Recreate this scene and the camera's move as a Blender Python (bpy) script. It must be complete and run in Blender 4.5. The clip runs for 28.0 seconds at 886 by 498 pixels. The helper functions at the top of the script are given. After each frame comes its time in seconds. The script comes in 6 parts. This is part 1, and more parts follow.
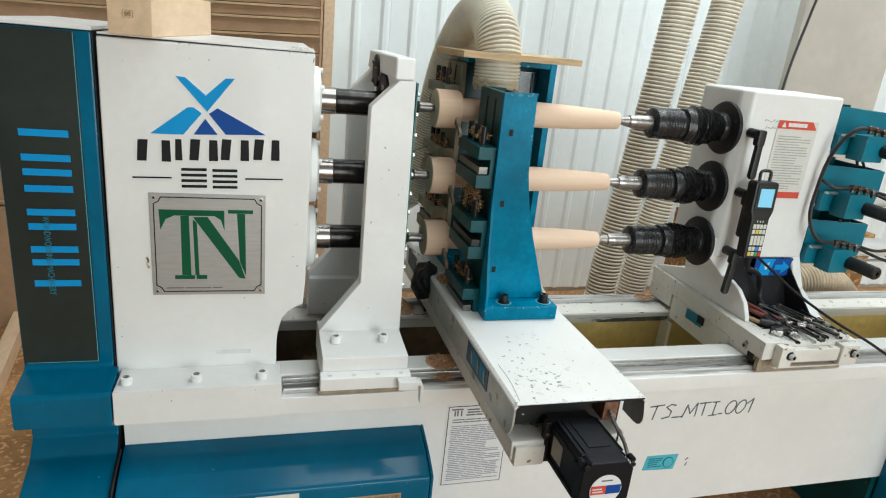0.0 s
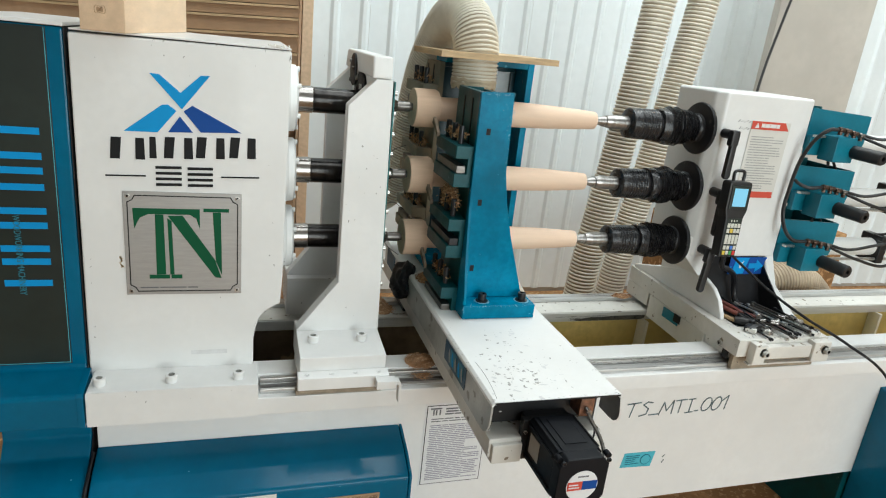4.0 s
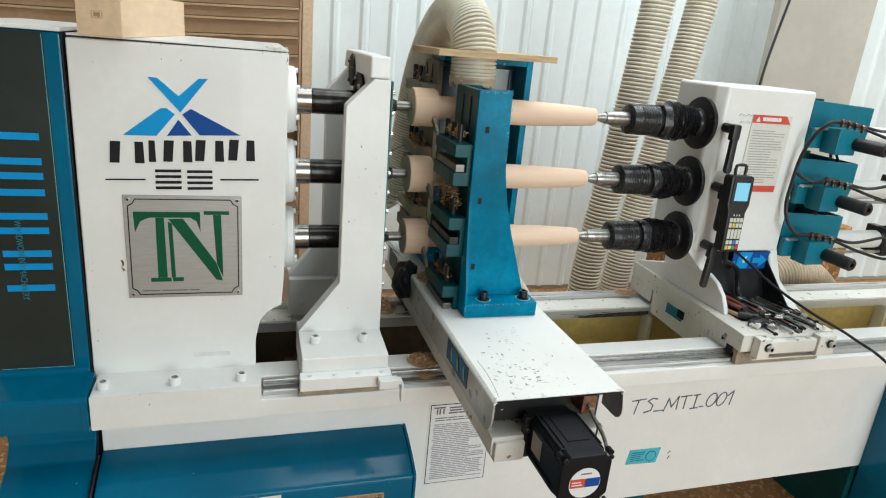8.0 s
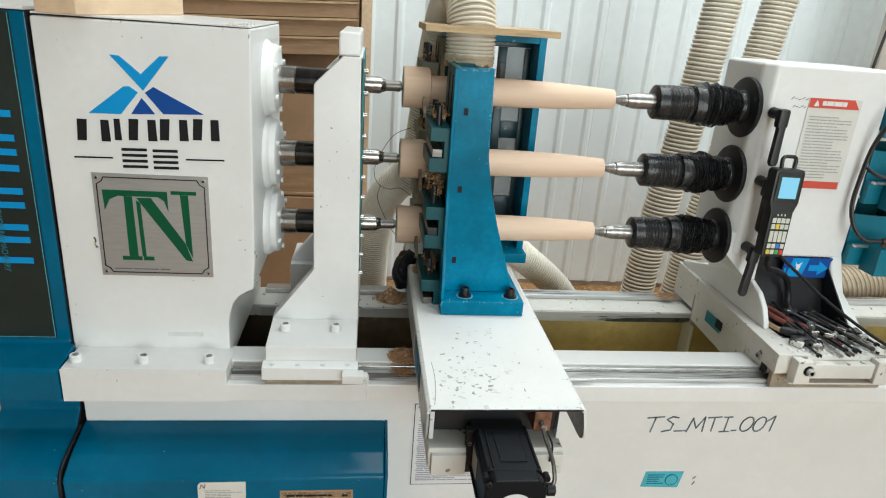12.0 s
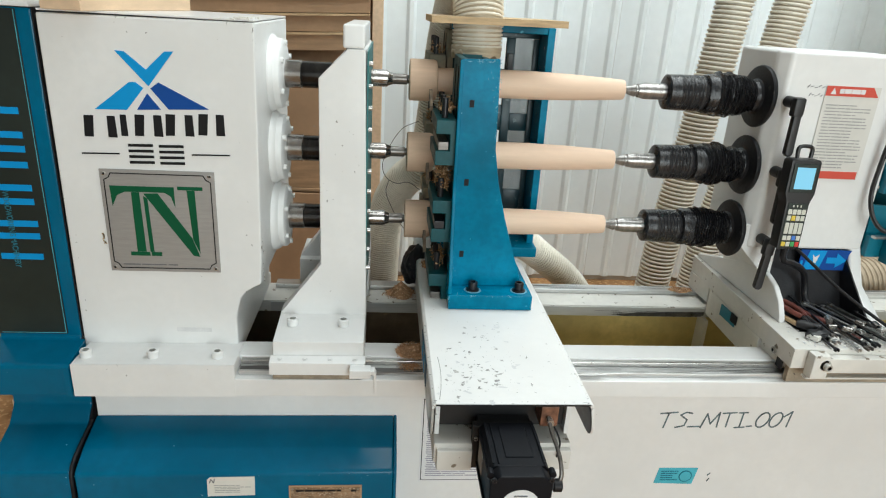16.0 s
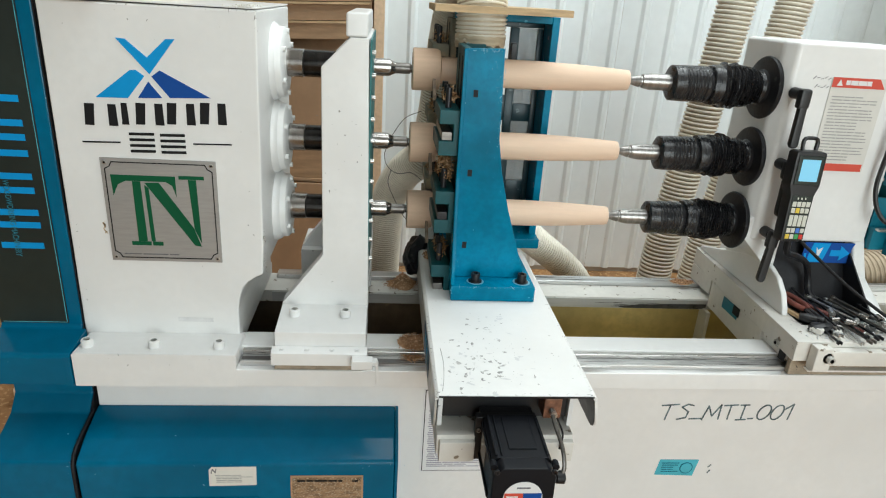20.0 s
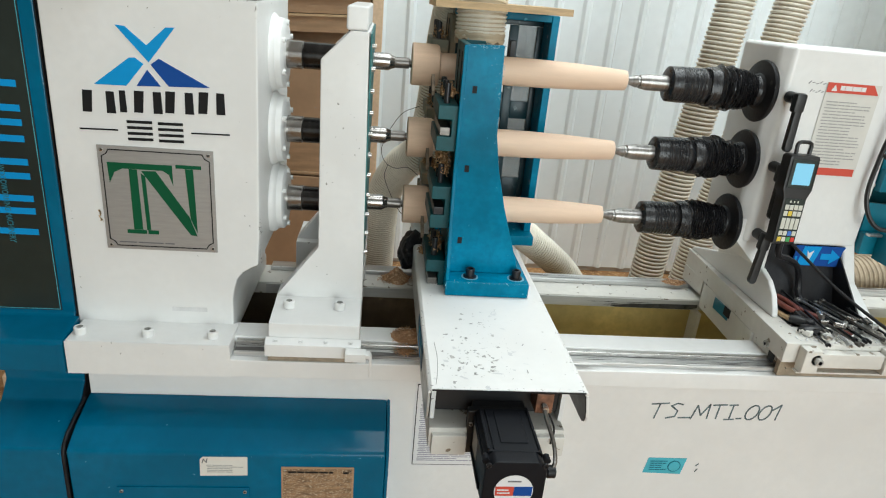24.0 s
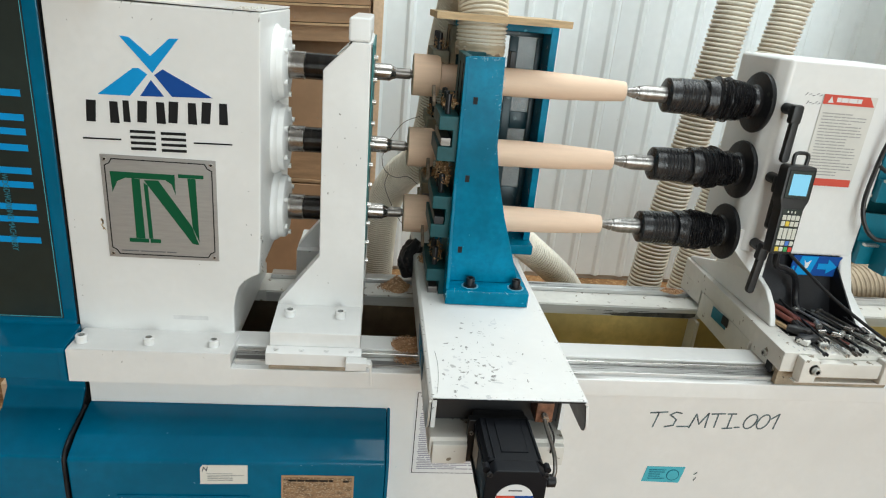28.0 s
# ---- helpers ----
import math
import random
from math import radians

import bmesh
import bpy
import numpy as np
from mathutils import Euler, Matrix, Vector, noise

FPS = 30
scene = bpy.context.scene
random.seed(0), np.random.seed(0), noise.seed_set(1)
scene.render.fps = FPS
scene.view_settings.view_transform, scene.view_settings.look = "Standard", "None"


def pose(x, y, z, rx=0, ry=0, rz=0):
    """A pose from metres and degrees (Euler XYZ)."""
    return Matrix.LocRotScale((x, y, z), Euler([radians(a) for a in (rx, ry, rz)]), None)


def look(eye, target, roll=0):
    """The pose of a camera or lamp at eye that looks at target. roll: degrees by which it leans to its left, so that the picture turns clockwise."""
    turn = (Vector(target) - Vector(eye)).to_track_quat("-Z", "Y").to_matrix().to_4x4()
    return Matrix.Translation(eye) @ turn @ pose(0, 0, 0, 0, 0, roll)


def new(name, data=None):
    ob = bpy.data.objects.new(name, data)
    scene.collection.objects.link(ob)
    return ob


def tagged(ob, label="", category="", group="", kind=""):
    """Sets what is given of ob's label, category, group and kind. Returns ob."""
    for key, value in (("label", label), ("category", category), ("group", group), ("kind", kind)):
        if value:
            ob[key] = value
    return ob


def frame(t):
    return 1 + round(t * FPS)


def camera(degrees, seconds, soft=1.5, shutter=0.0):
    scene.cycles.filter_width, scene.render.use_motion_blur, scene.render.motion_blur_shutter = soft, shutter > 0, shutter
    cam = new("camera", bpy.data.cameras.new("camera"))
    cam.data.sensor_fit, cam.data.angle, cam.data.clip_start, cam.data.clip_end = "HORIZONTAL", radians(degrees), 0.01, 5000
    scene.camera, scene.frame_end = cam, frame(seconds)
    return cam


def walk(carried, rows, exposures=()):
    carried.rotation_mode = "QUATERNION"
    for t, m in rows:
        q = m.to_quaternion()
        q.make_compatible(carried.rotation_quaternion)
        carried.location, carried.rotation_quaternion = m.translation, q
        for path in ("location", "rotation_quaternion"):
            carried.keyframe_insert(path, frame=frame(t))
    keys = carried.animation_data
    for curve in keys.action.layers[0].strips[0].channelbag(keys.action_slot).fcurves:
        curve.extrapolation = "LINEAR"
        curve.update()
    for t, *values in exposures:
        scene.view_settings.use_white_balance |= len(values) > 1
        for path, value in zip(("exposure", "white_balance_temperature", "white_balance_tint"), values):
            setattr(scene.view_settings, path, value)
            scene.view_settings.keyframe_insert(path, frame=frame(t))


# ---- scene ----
cam = camera(69.0, 28.0, soft=1.12)
PATH = [
    (0, (0.02, -1.266, 1.337), (0.564, 0.553, 0.709), 5.8),
    (0.5, (0.025, -1.265, 1.333), (0.594, 0.543, 0.696), 6.0),
    (1, (0.025, -1.263, 1.333), (0.604, 0.544, 0.702), 6.1),
    (1.5, (0.022, -1.257, 1.331), (0.612, 0.547, 0.702), 6.4),
    (2, (0.021, -1.254, 1.333), (0.613, 0.553, 0.712), 6.7),
    (2.5, (0.019, -1.251, 1.334), (0.618, 0.556, 0.72), 6.7),
    (3, (0.023, -1.256, 1.33), (0.62, 0.55, 0.711), 6.6),
    (3.5, (0.026, -1.266, 1.331), (0.629, 0.538, 0.71), 6.4),
    (5.5, (0.031, -1.276, 1.334), (0.614, 0.542, 0.739), 5.5),
    (6, (0.039, -1.278, 1.336), (0.63, 0.537, 0.739), 5.3),
    (6.5, (0.037, -1.278, 1.334), (0.62, 0.541, 0.742), 5.0),
    (7, (0.037, -1.275, 1.332), (0.62, 0.538, 0.723), 5.2),
    (7.5, (0.035, -1.275, 1.331), (0.62, 0.538, 0.721), 5.4),
    (8, (0.038, -1.274, 1.332), (0.621, 0.536, 0.711), 5.2),
    (8.5, (0.038, -1.273, 1.327), (0.609, 0.537, 0.697), 5.1),
    (9, (0.04, -1.271, 1.327), (0.615, 0.537, 0.692), 5.1),
    (9.5, (0.04, -1.269, 1.328), (0.623, 0.539, 0.704), 5.5),
    (10, (0.042, -1.262, 1.33), (0.63, 0.546, 0.71), 5.2),
    (10.5, (0.074, -1.251, 1.331), (0.644, 0.561, 0.706), 4.8),
    (11, (0.175, -1.235, 1.339), (0.69, 0.587, 0.694), 5.6),
    (11.5, (0.28, -1.227, 1.336), (0.668, 0.613, 0.655), 5.1),
    (12, (0.352, -1.235, 1.332), (0.591, 0.628, 0.645), 4.3),
    (12.5, (0.372, -1.237, 1.338), (0.582, 0.641, 0.685), 3.3),
    (14.5, (0.379, -1.236, 1.332), (0.566, 0.634, 0.651), 3.1),
    (15, (0.375, -1.228, 1.331), (0.568, 0.638, 0.639), 3.7),
    (15.5, (0.374, -1.226, 1.325), (0.563, 0.638, 0.627), 3.5),
    (16, (0.375, -1.227, 1.324), (0.561, 0.637, 0.623), 3.4),
    (16.5, (0.371, -1.232, 1.328), (0.552, 0.632, 0.626), 3.5),
    (17, (0.37, -1.229, 1.326), (0.558, 0.633, 0.622), 3.5),
    (17.5, (0.377, -1.228, 1.329), (0.564, 0.63, 0.613), 3.4),
    (18, (0.371, -1.222, 1.327), (0.559, 0.637, 0.614), 3.4),
    (18.5, (0.37, -1.221, 1.325), (0.555, 0.636, 0.607), 3.5),
    (19, (0.365, -1.223, 1.324), (0.551, 0.636, 0.61), 3.4),
    (19.5, (0.371, -1.227, 1.322), (0.549, 0.631, 0.604), 3.4),
    (20, (0.369, -1.22, 1.322), (0.557, 0.633, 0.594), 3.7),
    (20.5, (0.363, -1.217, 1.321), (0.55, 0.634, 0.587), 4.1),
    (21, (0.362, -1.222, 1.321), (0.563, 0.631, 0.596), 4.1),
    (21.5, (0.364, -1.224, 1.325), (0.56, 0.629, 0.597), 4.2),
    (23.5, (0.364, -1.223, 1.321), (0.583, 0.625, 0.588), 4.6),
    (24, (0.362, -1.227, 1.319), (0.574, 0.621, 0.585), 5.2),
    (24.5, (0.358, -1.225, 1.319), (0.57, 0.623, 0.583), 5.2),
    (25, (0.359, -1.222, 1.322), (0.571, 0.626, 0.586), 5.3),
    (25.5, (0.359, -1.226, 1.319), (0.563, 0.62, 0.578), 5.2),
    (26, (0.358, -1.227, 1.32), (0.555, 0.619, 0.575), 5.2),
    (26.5, (0.353, -1.226, 1.318), (0.552, 0.618, 0.57), 5.4),
    (27, (0.354, -1.227, 1.323), (0.552, 0.621, 0.585), 5.3),
    (27.5, (0.353, -1.231, 1.323), (0.555, 0.619, 0.59), 5.7),
    (28, (0.355, -1.233, 1.327), (0.573, 0.622, 0.613), 5.4),
]
walk(cam, [(t, look(eye, aim, roll)) for t, eye, aim, roll in PATH])

# ---- world and light ----
world = bpy.data.worlds.new("hall_air")
scene.world = world
world.use_nodes = True
sky = world.node_tree.nodes.new("ShaderNodeTexSky")
sky.sky_type = "NISHITA"
sky.sun_disc = False
sky.sun_elevation = radians(50)
sky.sun_rotation = radians(200)
back = world.node_tree.nodes["Background"]
world.node_tree.links.new(sky.outputs[0], back.inputs[0])
back.inputs[1].default_value = 0.1


def lamp(name, m, energy, sx, sy, col):
    data = bpy.data.lights.new(name, "AREA")
    data.shape, data.size, data.size_y = "RECTANGLE", sx, sy
    data.energy, data.color = energy, col
    ob = new(name, data)
    ob.matrix_basis = m
    return ob


# daylight through the roof lights and through the gate behind the camera
lamp("roof_light_daylight", look((2.5, -0.55, 4.42), (2.5, -0.55, 0)), 110, 4.4, 1.9, (0.93, 1.0, 0.985))
lamp("roof_light_daylight_rear", look((2.55, 1.25, 4.42), (2.55, 1.25, 0)), 112, 4.4, 1.0, (0.93, 1.0, 0.985))
lamp("gate_daylight", look((2.1, -5.9, 1.6), (2.1, 0, 1.6)), 248, 4.2, 3.4, (0.905, 1.0, 1.0))

# ---- materials ----
MATS = {}


def material(name, base, rough=0.5, metal=0.0, vary=0.08, scale=6.0, wear=None, wear_at=0.7, wear_scale=40.0, bump=0.05, bump_scale=120.0,
             stretch=(1, 1, 1), random_tint=0.0, coat=0.0, second=None, second_at=0.55, second_scale=3.0, spec=0.5):
    """Painted or bare surface: base colour with broad and fine variation, chips of a wear colour and a fine relief."""
    m = bpy.data.materials.new(name)
    m.use_nodes = True
    nt = m.node_tree
    n, link = nt.nodes, nt.links.new
    p = n["Principled BSDF"]
    tc = n.new("ShaderNodeTexCoord")
    mp = n.new("ShaderNodeMapping")
    mp.inputs["Scale"].default_value = stretch
    link(tc.outputs["Object"], mp.inputs["Vector"])

    def noise_tex(sc, detail=4.0):
        t = n.new("ShaderNodeTexNoise")
        t.inputs["Scale"].default_value, t.inputs["Detail"].default_value = sc, detail
        link(mp.outputs[0], t.inputs["Vector"])
        return t.outputs["Fac"]

    def ramp(src, a, b):
        r = n.new("ShaderNodeMapRange")
        r.inputs["From Min"].default_value, r.inputs["From Max"].default_value = a, b
        link(src, r.inputs["Value"])
        return r.outputs[0]

    def mix(fac, a, b, mode="MIX"):
        x = n.new("ShaderNodeMix")
        x.data_type, x.blend_type = "RGBA", mode
        for sock, v in ((x.inputs[0], fac), (x.inputs[6], a), (x.inputs[7], b)):
            if isinstance(v, (int, float)):
                sock.default_value = v
            elif isinstance(v, tuple):
                sock.default_value = v
            else:
                link(v, sock)
        return x.outputs[2]

    base = tuple(base) if len(base) == 4 else tuple(base) + (1.0,)
    dark = tuple(c * (1 - vary * 2) for c in base[:3]) + (1.0,)
    lite = tuple(min(1.0, c * (1 + vary)) for c in base[:3]) + (1.0,)
    col = mix(ramp(noise_tex(scale), 0.3, 0.7), dark, lite)
    col = mix(ramp(noise_tex(scale * 9, 2.0), 0.35, 0.75), col, mix(0.5, col, dark))
    if second:
        col = mix(ramp(noise_tex(second_scale, 6.0), second_at, second_at + 0.12), col, tuple(second) + (1.0,) if len(second) == 3 else second)
    if wear:
        col = mix(ramp(noise_tex(wear_scale, 5.0), wear_at, wear_at + 0.03), col, tuple(wear) + (1.0,) if len(wear) == 3 else wear)
    if random_tint:
        oi = n.new("ShaderNodeObjectInfo")
        hsv = n.new("ShaderNodeHueSaturation")
        r = n.new("ShaderNodeMapRange")
        r.inputs["To Min"].default_value, r.inputs["To Max"].default_value = 1 - random_tint, 1 + random_tint
        link(oi.outputs["Random"], r.inputs["Value"])
        link(r.outputs[0], hsv.inputs["Value"])
        link(col, hsv.inputs["Color"])
        col = hsv.outputs[0]
    link(col, p.inputs["Base Color"])
    p.inputs["Metallic"].default_value = metal
    p.inputs["Specular IOR Level"].default_value = spec
    rr = n.new("ShaderNodeMapRange")
    rr.inputs["To Min"].default_value, rr.inputs["To Max"].default_value = max(0.05, rough - 0.1), min(1.0, rough + 0.12)
    link(noise_tex(scale * 3), rr.inputs["Value"])
    link(rr.outputs[0], p.inputs["Roughness"])
    p.inputs["Coat Weight"].default_value = coat
    if bump:
        b = n.new("ShaderNodeBump")
        b.inputs["Strength"].default_value, b.inputs["Distance"].default_value = bump, 0.004
        link(noise_tex(bump_scale), b.inputs["Height"])
        link(b.outputs[0], p.inputs["Normal"])
    MATS[name] = m
    return m


WHITE = material("white_machine_paint", (0.78, 0.78, 0.765), 0.38, vary=0.03, wear=(0.18, 0.17, 0.15), wear_at=0.83, wear_scale=26, bump=0.06, bump_scale=60, coat=0.15)
COVER = material("scuffed_white_sheet", (0.80, 0.795, 0.775), 0.42, vary=0.03, wear=(0.40, 0.39, 0.37), wear_at=0.71, wear_scale=75, bump=0.05, bump_scale=50)
SCUFFSTEEL = material("scuffed_grey_sheet", (0.50, 0.50, 0.47), 0.36, metal=0.25, vary=0.12, scale=20, wear=(0.22, 0.21, 0.18), wear_at=0.62, wear_scale=22, bump=0.04)
LABELBLUE = material("dark_blue_label", (0.0, 0.055, 0.115), 0.4, vary=0.25, scale=30, bump=0.0)
DUSTGREY = material("grey_dust_specks", (0.38, 0.37, 0.345), 0.8, vary=0.25, scale=90, bump=0.0)
SMUDGE = material("greyish_smudged_paint", (0.68, 0.68, 0.675), 0.45, vary=0.06, scale=40, bump=0.0)
DUSTYTEAL = material("dusty_teal_paint", (0.25, 0.245, 0.19), 0.85, vary=0.14, scale=9, bump=0.2, second=(0.33, 0.265, 0.18), second_at=0.47, second_scale=13)
WHITE_DIRTY = material("grimy_white_paint", (0.70, 0.68, 0.63), 0.5, vary=0.07, wear=(0.22, 0.18, 0.13), wear_at=0.655, wear_scale=44, bump=0.1, bump_scale=80)
SPECK = material("pale_grey_specks", (0.56, 0.55, 0.525), 0.8, vary=0.3, scale=90, bump=0.0)
WORNPRINT = material("worn_copper_print", (0.36, 0.225, 0.125), 0.5, metal=0.1, vary=0.3, scale=45, stretch=(1, 1, 2.5), wear=(0.54, 0.44, 0.32), wear_at=0.58, wear_scale=230, bump=0.05, second=(0.21, 0.125, 0.07), second_at=0.55, second_scale=260)
RAILFACE = material("streaked_rail_face", (0.60, 0.595, 0.575), 0.36, metal=0.25, vary=0.10, scale=10, stretch=(0.2, 4, 4), wear=(0.20, 0.19, 0.175), wear_at=0.67, wear_scale=7, bump=0.04)
BLUE = material("blue_machine_paint", (0.0, 0.126, 0.236), 0.17, vary=0.12, scale=4, wear=(0.20, 0.45, 0.58), wear_at=0.75, wear_scale=70, bump=0.03, bump_scale=30, spec=0.26)
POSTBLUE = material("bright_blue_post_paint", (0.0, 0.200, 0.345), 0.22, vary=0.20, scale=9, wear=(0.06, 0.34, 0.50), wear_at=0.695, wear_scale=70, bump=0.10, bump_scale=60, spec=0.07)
SCUFF = material("pale_scuffed_edge", (0.14, 0.42, 0.56), 0.6, vary=0.2, scale=60, bump=0.0)
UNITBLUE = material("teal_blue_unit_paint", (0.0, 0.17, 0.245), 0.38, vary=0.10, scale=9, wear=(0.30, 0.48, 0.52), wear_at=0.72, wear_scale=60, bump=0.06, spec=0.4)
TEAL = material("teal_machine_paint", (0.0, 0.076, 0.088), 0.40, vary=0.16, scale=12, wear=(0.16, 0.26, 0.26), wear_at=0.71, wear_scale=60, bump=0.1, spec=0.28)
DARKPANEL = material("dark_printed_panel", (0.022, 0.031, 0.026), 0.4, vary=0.2, scale=3, bump=0.02, spec=0.35)
SKYBLUE = material("light_blue_print", (0.0, 0.29, 0.66), 0.55, vary=0.05, bump=0.0, spec=0.2)
NAVY = material("deep_blue_print", (0.004, 0.065, 0.30), 0.55, vary=0.05, bump=0.0, spec=0.2)
BLACKPRINT = material("black_print", (0.01, 0.01, 0.011), 0.55, vary=0.05, bump=0.0, spec=0.2)
GREYPRINT = material("grey_print", (0.16, 0.16, 0.17), 0.6, vary=0.1, bump=0.0)
MARKER = material("pencil_marking", (0.15, 0.21, 0.225), 0.7, vary=0.35, scale=90, bump=0.0)
PRINTTEAL = material("dim_teal_print", (0.02, 0.20, 0.27), 0.6, vary=0.1, bump=0.0)
GREEN = material("green_print", (0.0, 0.085, 0.033), 0.55, vary=0.05, bump=0.0, spec=0.2)
RED = material("red_print", (0.62, 0.07, 0.04), 0.5, vary=0.05, bump=0.0)
PAPER = material("printed_paper", (0.74, 0.74, 0.74), 0.65, vary=0.03, bump=0.03)
CREAM = material("cream_sticker", (0.72, 0.70, 0.64), 0.5, vary=0.04, bump=0.0)
STICKER = material("turquoise_sticker", (0.07, 0.47, 0.58), 0.5, vary=0.10, scale=30, bump=0.0)
ALU = material("brushed_nameplate_metal", (0.40, 0.39, 0.375), 0.42, metal=0.5, vary=0.05, scale=30, stretch=(1, 1, 8), bump=0.04)
STEEL = material("machined_steel", (0.55, 0.54, 0.52), 0.28, metal=0.9, vary=0.08, scale=30, stretch=(0.3, 6, 6), bump=0.04)
GROUND = material("ground_steel_way", (0.58, 0.58, 0.57), 0.32, metal=0.65, vary=0.16, scale=14, stretch=(0.15, 5, 5), wear=(0.13, 0.125, 0.12), wear_at=0.58, wear_scale=10, bump=0.05, second=(0.74, 0.735, 0.715), second_at=0.54, second_scale=6)
MIDSTEEL = material("worn_brown_steel", (0.20, 0.185, 0.17), 0.32, metal=0.8, vary=0.2, scale=25, stretch=(0.4, 5, 5), bump=0.05)
DARKSTEEL = material("oiled_steel_and_shade", (0.035, 0.035, 0.038), 0.32, metal=0.6, vary=0.15, scale=20, bump=0.08)
BLACK = material("black_plastic_and_shade", (0.013, 0.013, 0.014), 0.42, vary=0.12, scale=20, bump=0.08, bump_scale=200)
RUBBER = material("black_rubber", (0.014, 0.014, 0.016), 0.46, vary=0.25, scale=30, wear=(0.045, 0.042, 0.04), wear_at=0.66, wear_scale=40, bump=0.15, spec=0.25)
BELLOWS = material("dusty_pleated_rubber", (0.018, 0.018, 0.020), 0.27, vary=0.2, scale=20, stretch=(9, 1, 1), bump=0.25, bump_scale=70, second=(0.046, 0.045, 0.044), second_at=0.56, second_scale=22)
SHADETEAL = material("teal_paint_in_shade", (0.0, 0.030, 0.042), 0.35, vary=0.2, scale=12, wear=(0.10, 0.16, 0.17), wear_at=0.68, wear_scale=60, bump=0.08, spec=0.4)
RAILDARK = material("dark_rail_streak", (0.10, 0.098, 0.092), 0.3, metal=0.3, vary=0.3, scale=40, bump=0.0)
MOTOR = material("motor_black_enamel", (0.008, 0.009, 0.012), 0.44, vary=0.12, scale=20, bump=0.03, spec=0.14)
REDCOPPER = material("dull_copper", (0.26, 0.115, 0.065), 0.45, metal=0.2, vary=0.3, scale=90, bump=0.05)
DUSTYSTEEL = material("dust_brown_steel", (0.27, 0.20, 0.14), 0.65, vary=0.3, scale=40, bump=0.1)
PACKING = material("grey_brown_packing", (0.36, 0.30, 0.22), 0.7, vary=0.2, scale=30, wear=(0.10, 0.08, 0.06), wear_at=0.63, wear_scale=50, bump=0.1)
SHAFT = material("oiled_spindle_steel", (0.045, 0.042, 0.04), 0.22, metal=0.85, vary=0.25, scale=18, stretch=(4, 1, 1), bump=0.03)
COLLAR = material("grey_turned_steel", (0.33, 0.31, 0.29), 0.22, metal=0.95, vary=0.05, scale=24, stretch=(5, 0.6, 0.6), bump=0.01)
QUILL = material("used_quill_steel", (0.36, 0.345, 0.33), 0.3, metal=0.9, vary=0.15, scale=25, stretch=(6, 0.6, 0.6), bump=0.03)
NOTICE = material("faded_violet_print", (0.36, 0.345, 0.40), 0.7, vary=0.1, bump=0.0)
FAINT = material("faint_grey_print", (0.40, 0.395, 0.38), 0.7, vary=0.1, bump=0.0)
FITTING = material("dark_brown_fitting", (0.115, 0.07, 0.05), 0.35, metal=0.6, vary=0.35, scale=80, bump=0.05)
# stained brown, darkened for the shade under headstock and carriage
SHADEDWEB = material("stained_and_shaded_web", (0.17, 0.12, 0.075), 0.6, vary=0.3, scale=6, wear=(0.28, 0.20, 0.11), wear_at=0.62, wear_scale=12, bump=0.12)
OLDPAPER = material("yellowed_paper", (0.68, 0.665, 0.62), 0.65, vary=0.05, bump=0.03)
GASKET = material("teal_gasket", (0.02, 0.17, 0.17), 0.5, bump=0.05)
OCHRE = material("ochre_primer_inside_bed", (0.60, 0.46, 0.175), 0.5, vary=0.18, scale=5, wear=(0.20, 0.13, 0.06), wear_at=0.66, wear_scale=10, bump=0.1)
TURNED = material("turned_pale_wood", (0.80, 0.59, 0.44), 0.55, vary=0.03, scale=16, stretch=(0.4, 5, 5), bump=0.04, spec=0.3)
BLANK = material("rough_blank_wood", (0.70, 0.495, 0.35), 0.65, vary=0.05, scale=16, stretch=(0.4, 5, 5), bump=0.08, spec=0.3)
PINE = material("pine_timber", (0.72, 0.52, 0.345), 0.6, vary=0.07, scale=9, stretch=(6, 1, 6), bump=0.08)
PLY = material("plywood_board", (0.60, 0.42, 0.23), 0.6, vary=0.16, scale=14, stretch=(1, 1, 10), bump=0.1)
SHELFWOOD = material("brown_shelf_board", (0.46, 0.29, 0.165), 0.65, vary=0.12, scale=7, stretch=(1, 5, 8), bump=0.08)
CARD = material("brown_cardboard", (0.46, 0.29, 0.17), 0.75, vary=0.10, scale=4, bump=0.06)
HOSE = material("ivory_hose_wall", (0.45, 0.37, 0.26), 0.45, vary=0.12, scale=5, bump=0.05, second=(0.38, 0.30, 0.20), second_at=0.60, second_scale=5)
HOSEDUST = material("dusty_tan_hose", (0.46, 0.36, 0.25), 0.6, vary=0.18, scale=6, bump=0.05)
HOSERIB = material("ivory_hose_wire", (0.76, 0.71, 0.60), 0.4, vary=0.10, scale=7, bump=0.03)
SHEET = material("white_profiled_sheet", (0.78, 0.845, 0.865), 0.45, vary=0.04, scale=2, wear=(0.34, 0.31, 0.26), wear_at=0.75, wear_scale=16, bump=0.03, bump_scale=20)
SAWDUST = material("orange_sawdust", (0.56, 0.315, 0.165), 0.9, vary=0.2, scale=60, wear=(0.70, 0.48, 0.30), wear_at=0.55, wear_scale=190, bump=0.35, bump_scale=260)
CHIP = material("wood_shavings", (0.50, 0.27, 0.12), 0.8, vary=0.3, scale=70, wear=(0.68, 0.45, 0.26), wear_at=0.52, wear_scale=120, bump=0.2)
FLOORMAT = material("dusty_workshop_floor", (0.42, 0.225, 0.10), 0.92, vary=0.25, scale=7, wear=(0.52, 0.31, 0.15), wear_at=0.56, wear_scale=45, bump=0.6, bump_scale=90, second=(0.31, 0.16, 0.072), second_at=0.5, spec=0.15)
